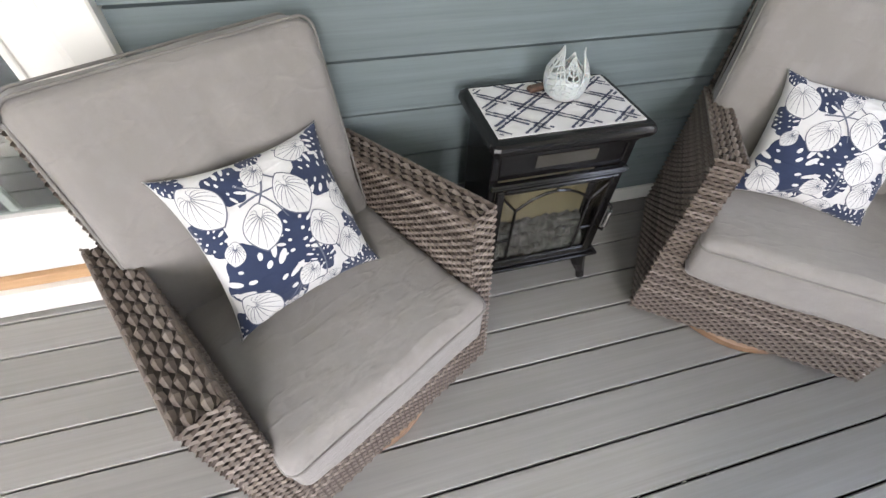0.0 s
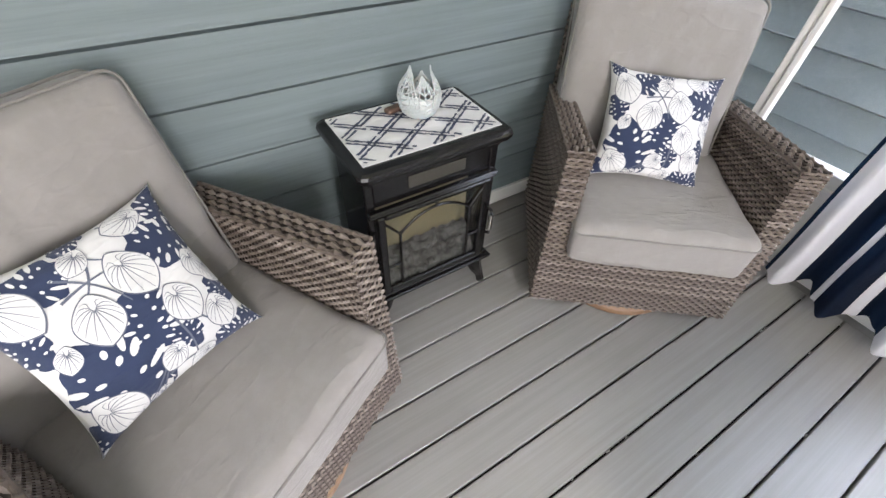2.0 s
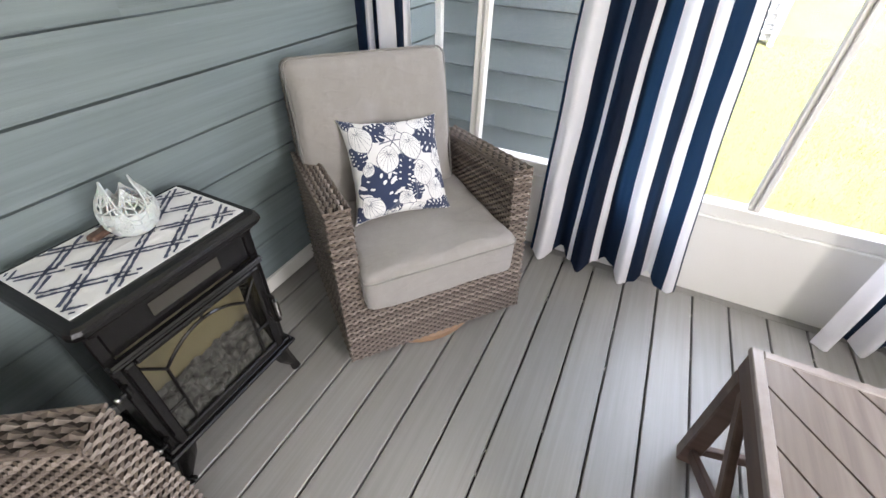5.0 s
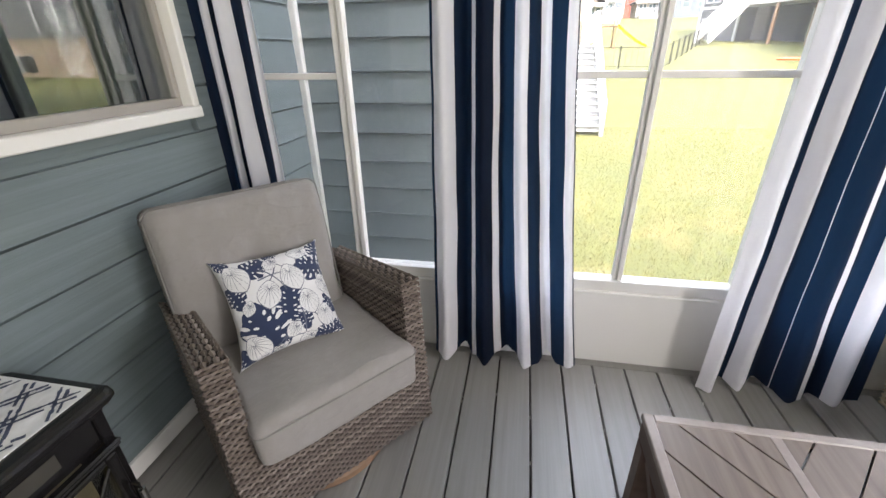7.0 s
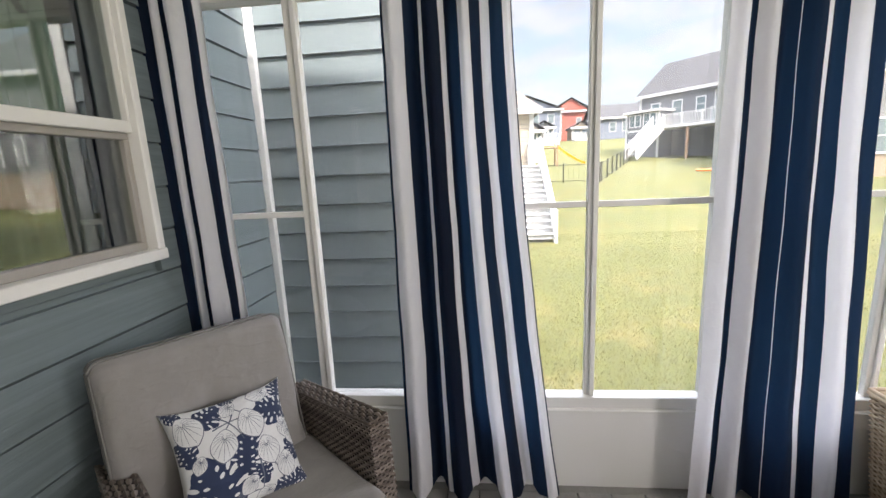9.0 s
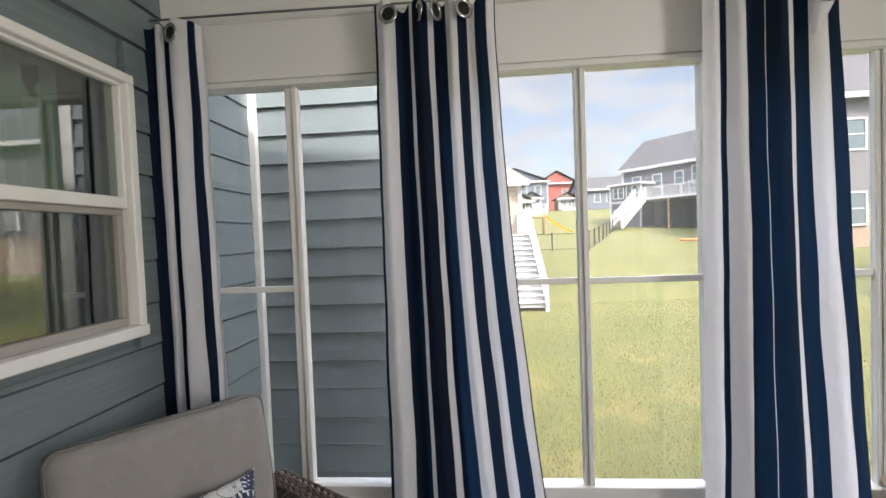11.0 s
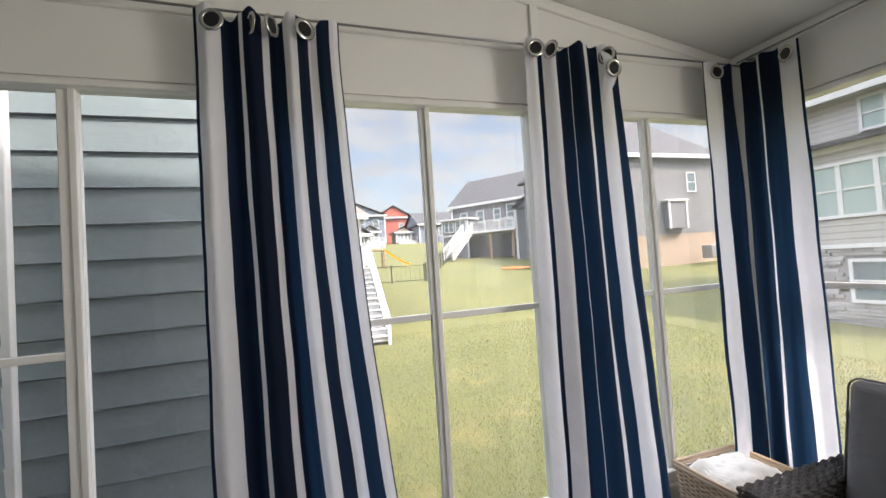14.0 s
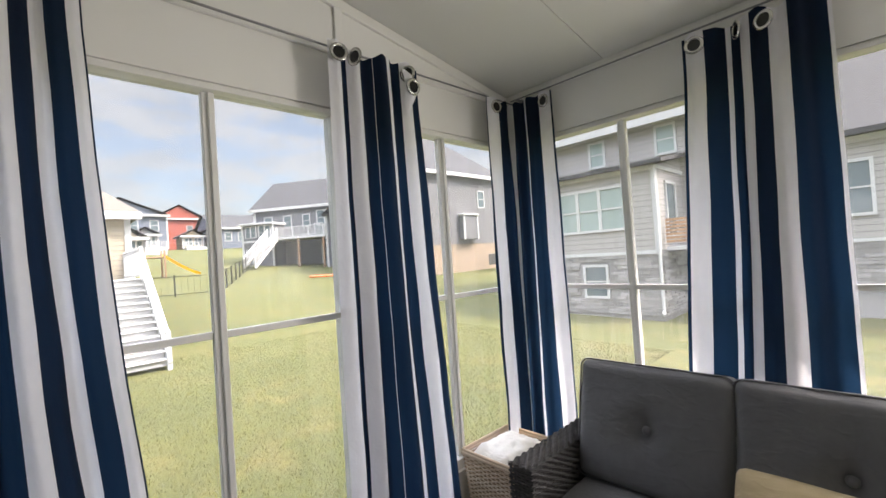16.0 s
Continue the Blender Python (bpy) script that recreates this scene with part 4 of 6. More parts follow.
    for cu, cv, du, dv, sz in ((-0.46, -0.42, .16, -.4, 0.50), (-0.36, 0.66, -.2, -.1, 0.27), (0.60, 0.43, .22, -.03, 0.33), (0.04, -0.10, -.06, -.3, 0.33), (0.88, 0.78, -.08, -.3, 0.26), (-0.84, -0.90, .1, -.15, 0.26), (0.20, -0.46, .03, -.13, 0.20), (0.56, -0.90, .2, 0, 0.24), (0.90, -0.84, .1, -.04, 0.22), (-0.80, 0.24, .06, -.16, 0.24), (0.80, -0.30, .1, -.3, 0.20), (-0.02, 0.90, .3, .1, 0.16), (-0.86, 0.90, -.1, .1, 0.18)):
        monstera(cu, cv, towards(du, dv), sz)
    for p, q, b in (((-0.30, 0.62), (0.05, 0.10), 0.06), ((-0.10, 0.85), (0.20, 0.50), -0.05), ((-0.36, 0.40), (0.22, 0.44), 0.03), ((0.0, 0.62), (-0.24, 0.28), 0.03), ((0.2, -0.3), (0.1, -0.95), 0.05), ((0.02, -0.55), (-0.30, -0.95), -0.04), ((0.30, -0.30), (0.52, -0.80), 0.06), ((-0.15, -0.75), (0.22, -0.78), 0.03), ((-0.02, -0.50), (-0.45, -0.90), 0.03), ((0.28, 0.90), (0.52, 0.62), 0.03), ((0.62, 0.10), (0.78, -0.40), 0.04)):
        line(grey, p, q, 0.013, 0.0022, b)
    for cu, cv, du, dv, sz in ((-0.24, 0.14, -.07, -.25, 0.225), (0.21, 0.35, .07, -.29, 0.235), (0.37, -0.17, .04, -.28, 0.21), (0.62, -0.50, -.02, -.23, 0.19), (0.50, 0.80, -.21, -.02, 0.18), (0.23, -0.86, -.15, -.06, 0.15), (0.0, -0.60, -.16, -.12, 0.14), (-0.06, 0.68, -.11, -.1, 0.13), (-0.28, -0.92, 0, -.1, 0.11), (0.76, 0.08, .06, -.3, 0.17), (-0.62, -0.02, -.1, -.2, 0.12)):
        heart_leaf(cu, cv, towards(du, dv), sz * 0.86)
    for cu, cv, du, dv, sz in ((-0.70, 0.58, .2, -.5, 0.27), (-0.66, -0.72, .28, -.4, 0.26), (0.86, -0.06, .06, -.37, 0.18)):
        heart_leaf(cu, cv, towards(du, dv), sz * 0.80)
    part("leaf_print", navy, M_PRINT_N, cover, "navy printed leaves", True)
    part("leaf_highlight_print", white, M_PRINT_W, cover, "", True)
    part("leaf_line_print", grey, M_PRINT_G, cover, "grey-blue printed veins", True)
    return pl


# pillows lean on the back cushions
pillow(CH_R @ Matrix.Translation((-0.03, 0.0, 0.592)) @ pose(0, 0, 0, 53, 0, 0) @ pose(0, 0, 0, 0, 0, -4),
       "square navy and white leaf-print throw pillow on the corner chair", 0.375)
pillow(CH_L @ Matrix.Translation((-0.016, 0.022, 0.616)) @ pose(0, 0, 0, 52, 0, 0) @ pose(0, 0, 0, 0, 0, -3),
       "square navy and white leaf-print throw pillow beside the house door", 0.368)


# ---- electric stove ----
def stove():
    s = thing("electric_stove", pose(-1.329, -0.245, 0), "black electric stove heater with glazed arched door", "stove")
    top = bmesh.new()
    prof = [(0.0, 0.622), (0.004, 0.630), (0.016, 0.633), (0.017, 0.641), (0.024, 0.646), (0.026, 0.652), (0.036, 0.657), (0.041, 0.664), (0.042, 0.674), (0.039, 0.682), (0.032, 0.688), (0.018, 0.690)]
    rings = []
    for o, z in prof:
        hx, hy, c = 0.199 + o, 0.118 + o, 0.010 + o * 0.3
        ring = []
        for sx, sy in ((1, 1), (-1, 1), (-1, -1), (1, -1)):
            pair = [(sx * hx, sy * (hy - c)), (sx * (hx - c * 0.3), sy * (hy - c * 0.3)), (sx * (hx - c), sy * hy)]
            ring += pair if sx * sy > 0 else pair[::-1]
        rings.append([top.verts.new((x, y, z)) for x, y in ring])
    for a, b in zip(rings, rings[1:]):
        for k in range(len(a)):
            top.faces.new((a[k], a[(k + 1) % len(a)], b[(k + 1) % len(a)], b[k]))
    top.faces.new(rings[0][::-1])
    top.faces.new(rings[-1])
    part("top", top, M_BLACK, s)
    body = bmesh.new()
    add_box(body, (-0.208, -0.03, 0.15), (0.208, 0.112, 0.64), 0.004)          # back box
    part("body", body, M_BLACK, s)
    for a, c in (((-0.218, -0.118, 0.15), (-0.192, -0.03, 0.64)), ((0.192, -0.118, 0.15), (0.218, -0.03, 0.64))):
        box("side_panel", a, c, M_BLACK, s, 0.003)
    box("front_panel", (-0.192, -0.112, 0.54), (0.192, -0.03, 0.64), M_BLACK, s, 0.003)
    base = bmesh.new()
    for z0, z1, o in ((0.128, 0.142, 0.012), (0.142, 0.156, 0.022), (0.156, 0.168, 0.010)):
        add_box(base, (-0.218 - o, -0.118 - o, z0), (0.218 + o, 0.112, z1), 0.005)
    part("base_moulding", base, M_BLACK, s)
    vent = bmesh.new()
    add_box(vent, (-0.085, -0.1145, 0.572), (0.105, -0.1125, 0.612), 0.001)
    part("control_panel", vent, Mat("smoked_panel", (0.05, 0.047, 0.04), 0.12).m, s, "smoked glass control strip")
    led = bmesh.new()
    for z0 in (0.516, 0.530):
        add_box(led, (-0.218, -0.131 - 0.006 * (z0 > 0.52), z0), (0.218, -0.112, z0 + 0.011), 0.005)
    part("ledge", led, M_BLACK, s)
    door = bmesh.new()
    dx, z0, z1, y0, y1 = 0.196, 0.172, 0.516, -0.134, -0.119
    for a, b in (((-dx, y0, z0), (-dx + 0.026, y1, z1)), ((dx - 0.026, y0, z0), (dx, y1, z1)), ((-dx + 0.026, y0, z0), (dx - 0.026, y1, z0 + 0.03)), ((-dx + 0.026, y0, z1 - 0.016), (dx - 0.026, y1, z1))):
        add_box(door, a, b, 0.004)
    dr = part("door", door, M_BLACK, s)
    mt = bmesh.new()
    arc = [(-0.125 + 0.25 * t, -0.1275, 0.428 + 0.058 * (1 - (2 * t - 1) ** 2)) for t in np.linspace(0, 1, 13)]
    add_tube(mt, arc, 0.0045, 6)
    for p, q in (((-0.125, -0.1275, 0.428), (-0.125, -0.1275, 0.20)), ((0.125, -0.1275, 0.428), (0.125, -0.1275, 0.20)),
                 ((-0.125, -0.1275, 0.428), (-0.171, -0.1275, 0.485)), ((0.125, -0.1275, 0.428), (0.171, -0.1275, 0.485)),
                 ((-0.171, -0.1275, 0.30), (-0.125, -0.1275, 0.30)), ((0.171, -0.1275, 0.30), (0.125, -0.1275, 0.30)), ((0, -0.1275, 0.486), (0, -0.1275, 0.503))):
        add_tube(mt, [p, q], 0.0045, 6)
    part("door_tracery", mt, M_BLACK, dr)
    g = box("door_glass", (-dx + 0.026, -0.124, z0 + 0.03), (dx - 0.026, -0.122, z1 - 0.016), glazing("stove_glass", (0.9, 0.9, 0.86), 1.0), dr)
    g.visible_shadow = False
    fb = bmesh.new()
    add_box(fb, (-0.176, -0.036, 0.17), (0.176, -0.031, 0.535))
    part("fire_back", fb, painted("olive_brown_back_panel", (0.17, 0.148, 0.092), 0.3), s, "olive brown reflecting panel")
    lg = bmesh.new()
    r3 = random.Random(9)
    grid = []
    for a in range(41):
        col = []
        for b in range(13):
            x, t = -0.170 + 0.340 * a / 40, b / 12
            lump = abs(noise.noise(Vector((x * 26, t * 3.4, 2)))) + 0.6 * noise.noise(Vector((x * 60, t * 8, 5)))
            col.append(lg.verts.new((x, -0.112 + 0.072 * t, 0.196 + 0.095 * t ** 0.8 + 0.018 * lump)))
        grid.append(col)
    for a in range(40):
        for b in range(12):
            lg.faces.new((grid[a][b], grid[a + 1][b], grid[a + 1][b + 1], grid[a][b + 1]))
    for i in range(7):
        x, l, a = -0.12 + 0.24 * ((i * 3) % 7) / 6, r3.uniform(0.08, 0.14), r3.uniform(-0.4, 0.4)
        yy = -0.098 + 0.045 * (i % 3) / 2
        pts = [(max(-0.165, min(0.165, x - l / 2 + l * t)), yy + 0.008 * math.sin(3 * t + i), 0.208 + 0.036 * (i % 3) + a * l * 0.5 * (t - 0.5)) for t in np.linspace(0, 1, 8)]
        add_tube(lg, pts, [0.014 + r3.uniform(-0.005, 0.005) for _ in pts], 8)
    add_box(lg, (-0.174, -0.112, 0.158), (0.174, -0.04, 0.196), 0.004)
    for v in lg.verts:
        v.co += Vector((0, 1, 1)) * 0.005 * noise.noise(v.co * 60)
    kk = Mat("grey_ember_logs", (0.06, 0.06, 0.062), 0.85)
    nn = kk.noise(45.0, 6.0)
    kk.color(kk.ramp(nn, [(0.35, (0.022, 0.022, 0.024)), (0.65, (0.105, 0.105, 0.11))])).bump(nn, 0.8, 0.01)
    part("logs", lg, kk.m, s, "grey moulded ember bed")
    hd = bmesh.new()
    add_tube(hd, [(0.188, -0.14, 0.30), (0.192, -0.158, 0.305), (0.192, -0.160, 0.33), (0.192, -0.160, 0.385), (0.192, -0.158, 0.405), (0.188, -0.14, 0.41)], 0.005, 8)
    h = part("door_handle", hd, M_BLACK, dr)
    gr = bmesh.new()
    add_tube(gr, [(0.192, -0.160, 0.325), (0.192, -0.160, 0.39)], 0.0085, 10)
    part("grip", gr, M_CHROME, h, "shiny steel grip")
    for z in (0.225, 0.46):
        hb = bmesh.new()
        add_tube(hb, [(-0.214, -0.135, z - 0.018), (-0.214, -0.135, z + 0.018)], 0.008, 10)
        add_tube(hb, [(-0.214, -0.135, z), (-0.236, -0.138, z)], 0.005, 8)
        part("hinge", hb, M_BLACK, dr)
        hk = bmesh.new()
        bmesh.ops.create_uvsphere(hk, u_segments=10, v_segments=8, radius=0.008, matrix=Matrix.Translation((-0.240, -0.138, z)))
        part("hinge_knob", hk, M_CHROME, dr, "steel hinge knob", True)
    for sx in (-1, 1):
        for yy in (-0.10, 0.085):
            lg2 = bmesh.new()
            add_tube(lg2, [(sx * 0.185, yy, 0.130), (sx * 0.195, yy - 0.006, 0.085), (sx * 0.218, yy - 0.012, 0.03), (sx * 0.222, yy - 0.02, 0.0)], [0.034, 0.027, 0.016, 0.017], 8)
            part("leg", lg2, M_BLACK, s)
    return s


stove()


def runner():
    """Cloth on the stove with a lattice of brushed navy double bands."""
    r = thing("table_runner", pose(-1.329, -0.240, 0.6905), "white cloth with navy brushed lattice on the stove", "cloth")
    hx, hy = 0.213, 0.128
    bm = bmesh.new()
    n, m = 30, 18
    g = [[bm.verts.new((-hx + 2 * hx * i / n, -hy + 2 * hy * j / m, 0.003 + 0.0008 * noise.noise(Vector((i * .4, j * .4, 2))))) for j in range(m + 1)] for i in range(n + 1)]
    for i in range(n):
        for j in range(m):
            bm.faces.new((g[i][j], g[i + 1][j], g[i + 1][j + 1], g[i][j + 1]))
    add_box(bm, (-hx, -hy, 0.0002), (hx, hy, 0.0018))
    cover = part("cloth", bm, M_PRINT_W, r)
    st = bmesh.new()
    r4 = random.Random(4)
    for d in (-1, 1):
        for c in np.arange(-0.6, 0.6, 0.128):
            for off in (-0.0115, 0.0115):
                p = []
                for t in np.arange(-0.45, 0.45, 0.011):
                    x, y = c + off + t * 0.80, d * t * 0.6
                    if abs(x) < hx - 0.003 and abs(y) < hy - 0.003:
                        p.append((x, y))
                for (x, y), (x2, y2) in zip(p, p[1:]):
                    if r4.random() < 0.08:
                        continue
                    w = r4.uniform(0.0045, 0.0095)
                    nx, ny = -0.6 * d, 0.8
                    k = r4.uniform(-0.001, 0.001)
                    st.faces.new([st.verts.new((x + nx * (w * s + k), y + ny * (w * s + k), 0.0046)) for s in (-0.5,)] + [st.verts.new((x2 + nx * (-w * 0.5 + k), y2 + ny * (-w * 0.5 + k), 0.0046)), st.verts.new((x2 + nx * (w * 0.5 + k), y2 + ny * (w * 0.5 + k), 0.0046)), st.verts.new((x + nx * (w * 0.5 + k), y + ny * (w * 0.5 + k), 0.0046))])
    ob = part("lattice_print", st, M_PRINT_N, cover, "navy brushed lattice")
    ob["kind"] = "stuff"


runner()


def leaf_vase():
    v = thing("leaf_candle_holder", pose(-1.297, -0.215, 0.6955), "white openwork leaf-shaped candle holder", "candle holder")
    k = Mat("frosted_white_resin", (0.54, 0.55, 0.55), 0.3)
    k.p.inputs["Subsurface Weight"].default_value = 0.15
    bowl = bmesh.new()
    add_lathe(bowl, [(0.026, 0), (0.036, 0.004), (0.050, 0.016), (0.055, 0.030), (0.053, 0.034), (0.046, 0.02), (0.03, 0.009), (0.01, 0.007)], 28)
    part("bowl", bowl, k.m, v, "", True)

    def petal(a, lean, hgt):
        bm = bmesh.new()

        def pt(u, t):
            """u across (-1..1), t up (0..1) on a cupped leaf."""
            w = 0.060 * max(0.015, (1 - t ** 2.2)) * min(1.0, 0.72 + t)
            ang = u * w / 0.058
            rad = 0.040 + 0.024 * math.sin(math.pi * min(1, t * 1.15) ** 0.85) - 0.010 * t + lean * t
            return Vector((math.cos(a + ang) * rad, math.sin(a + ang) * rad, 0.010 + hgt * t))
        g = [[bm.verts.new(pt(u, t)) for u in np.linspace(-1, 1, 9)] for t in np.linspace(0.0, 0.50, 7)]
        for r0, r1 in zip(g, g[1:]):
            for c in range(8):
                bm.faces.new((r0[c], r0[c + 1], r1[c + 1], r1[c]))
        for s in (-1, 1):
            add_tube(bm, [pt(s, t) for t in np.linspace(0.0, 1.0, 12)], 0.0022, 6)
        add_tube(bm, [pt(0, t) for t in np.linspace(0.0, 1.0, 12)], 0.0022, 6)
        for s in (-1, 1):
            for i in range(8):
                t0 = 0.04 + i * 0.115
                add_tube(bm, [pt(s * q, min(0.985, t0 + 0.12 * q)) for q in (0.0, 0.35, 0.7, 1.0)], 0.0023, 5)
                if t0 < 0.85:
                    add_tube(bm, [pt(s * 0.45, t0 + 0.054), pt(s * 0.55, min(0.98, t0 + 0.125 + 0.054))], 0.0020, 5)
                    add_tube(bm, [pt(s * 0.72, t0 + 0.086), pt(s * 0.80, min(0.98, t0 + 0.115 + 0.08))], 0.0020, 5)
        part("petal", bm, k.m, v, "", True)
    for i, (lean, hgt) in enumerate(((0.000, 0.136), (-0.006, 0.112), (0.000, 0.130), (-0.006, 0.106), (-0.006, 0.102))):
        petal(radians(188 + i * 72), lean, hgt)


leaf_vase()
rem = bmesh.new()
add_box(rem, (-0.03, -0.014, 0), (0.03, 0.014, 0.016), 0.005)
tagged(part("small_dark_box", rem, M_TABLE_DARK), "small dark brown box on the stove cloth", "box").matrix_world = pose(-1.352, -0.165, 0.6955, 0, 0, 12)


# ---- coffee table ----
def coffee_table():
    X1, YN, L, W, Z = -0.782, -1.646, 0.60, 1.16, 0.50      # its north-east corner; 0.6 along x, 1.16 along y
    t = thing("coffee_table", pose(X1 - L / 2, YN - W / 2, 0), "weathered wooden coffee table with chevron plank top", "table")
    hx, hy = L / 2, W / 2
    rim = bmesh.new()
    r = 0.027
    for a, b in (((-hx, hy - r, Z - 0.02), (hx, hy, Z)), ((-hx, -hy, Z - 0.02), (hx, -hy + r, Z)), ((-hx, -hy + r, Z - 0.02), (-hx + r, hy - r, Z)), ((hx - r, -hy + r, Z - 0.02), (hx, hy - r, Z))):
        add_box(rim, a, b, 0.003)
    part("rim", rim, M_TABLE_RIM, t, "pale worn rim")
    ap = bmesh.new()
    for a, b in (((-hx + 0.004, hy - 0.03, Z - 0.082), (hx - 0.004, hy - 0.004, Z - 0.02)), ((-hx + 0.004, -hy + 0.004, Z - 0.082), (hx - 0.004, -hy + 0.03, Z - 0.02)), ((-hx + 0.004, -hy + 0.03, Z - 0.082), (-hx + 0.03, hy - 0.03, Z - 0.02)), ((hx - 0.03, -hy + 0.03, Z - 0.082), (hx - 0.004, hy - 0.03, Z - 0.02))):
        add_box(ap, a, b, 0.003)
    part("apron", ap, M_TABLE_DARK, t)
    bed = bmesh.new()
    add_box(bed, (-hx + 0.03, -hy + 0.03, Z - 0.04), (hx - 0.03, hy - 0.03, Z - 0.022))
    part("underboard", bed, M_BLACK, t)
    n = 4
    seg = (2 * hy - 2 * r) / n
    dv = bmesh.new()
    for i in range(1, n):
        y = hy - r - i * seg
        add_box(dv, (-hx + r, y - 0.013, Z - 0.02), (hx - r, y + 0.013, Z - 0.001), 0.002)
    part("divider", dv, M_TABLE_RIM, t, "pale worn divider strips")
    for i in range(n):
        y1 = hy - r - i * seg - (0.013 if i else 0)
        y0 = hy - r - (i + 1) * seg + (0.013 if i < n - 1 else 0)
        sgn = -1 if i % 2 == 0 else 1
        x0, x1 = -hx + r, hx - r
        pw, gap = 0.098, 0.005
        for q in range(-8, 9):
            # a diagonal plank clipped to its panel
            c0, c1 = q * pw + gap / 2 + 0.02, (q + 1) * pw - gap / 2 + 0.02
            poly = [(x0, y0), (x1, y0), (x1, y1), (x0, y1)]
            ym = (y0 + y1) / 2
            for sg, c in ((1, c0), (-1, c1)):
                out = []
                for (ax, ay), (bx, by) in zip(poly, poly[1:] + poly[:1]):
                    da = sg * ((ax * 0.643 + sgn * (ay - ym) * 0.766) - c)
                    db = sg * ((bx * 0.643 + sgn * (by - ym) * 0.766) - c)
                    if da >= 0:
                        out.append((ax, ay))
                    if da * db < 0:
                        k = da / (da - db)
                        out.append((ax + (bx - ax) * k, ay + (by - ay) * k))
                poly = out
                if len(poly) < 3:
                    break
            if len(poly) < 3:
                continue
            bm = bmesh.new()
            lo = [bm.verts.new((x, y, Z - 0.022)) for x, y in poly]
            hi = [bm.verts.new((x, y, Z - 0.003)) for x, y in poly]
            bm.faces.new(hi)
            bm.faces.new(lo[::-1])
            for k in range(len(poly)):
                bm.faces.new((lo[k], lo[(k + 1) % len(poly)], hi[(k + 1) % len(poly)], hi[k]))
            bmesh.ops.recalc_face_normals(bm, faces=bm.faces[:])
            part("plank", bm, M_TABLE, t)
    lw = 0.05
    for sx in (-1, 1):
        for sy in (-1, 1):
            lb = bmesh.new()
            cx, cy = sx * (hx - 0.004 - lw / 2), sy * (hy - 0.004 - lw / 2)
            add_box(lb, (cx - lw / 2, cy - lw / 2, 0.0), (cx + lw / 2, cy + lw / 2, Z - 0.083), 0.004)
            part("leg", lb, M_TABLE_DARK, t)
    for sy in (-1, 1):
        y = sy * (hy - 0.004 - lw / 2)
        for a, b in (((-hx + 0.055, y, 0.06), (hx - 0.055, y, Z - 0.11)), ((hx - 0.055, y, 0.06), (-hx + 0.055, y, Z - 0.11))):
            bb = bmesh.new()
            add_beam(bb, a, b, 0.022 if a[0] < 0 else 0.020, 0.034, 0.003, (0, 0, 1))
            part("brace", bb, M_TABLE_DARK, t)
    for sx in (-1, 1):
        x = sx * (hx - 0.004 - lw / 2)
        for a, b in (((x, -hy + 0.055, 0.06), (x, hy - 0.055, Z - 0.11)), ((x, hy - 0.055, 0.06), (x, -hy + 0.055, Z - 0.11))):
            bb = bmesh.new()
            add_beam(bb, a, b, 0.022 if a[1] < 0 else 0.020, 0.034, 0.003, (0, 0, 1))
            part("brace", bb, M_TABLE_DARK, t)


coffee_table()


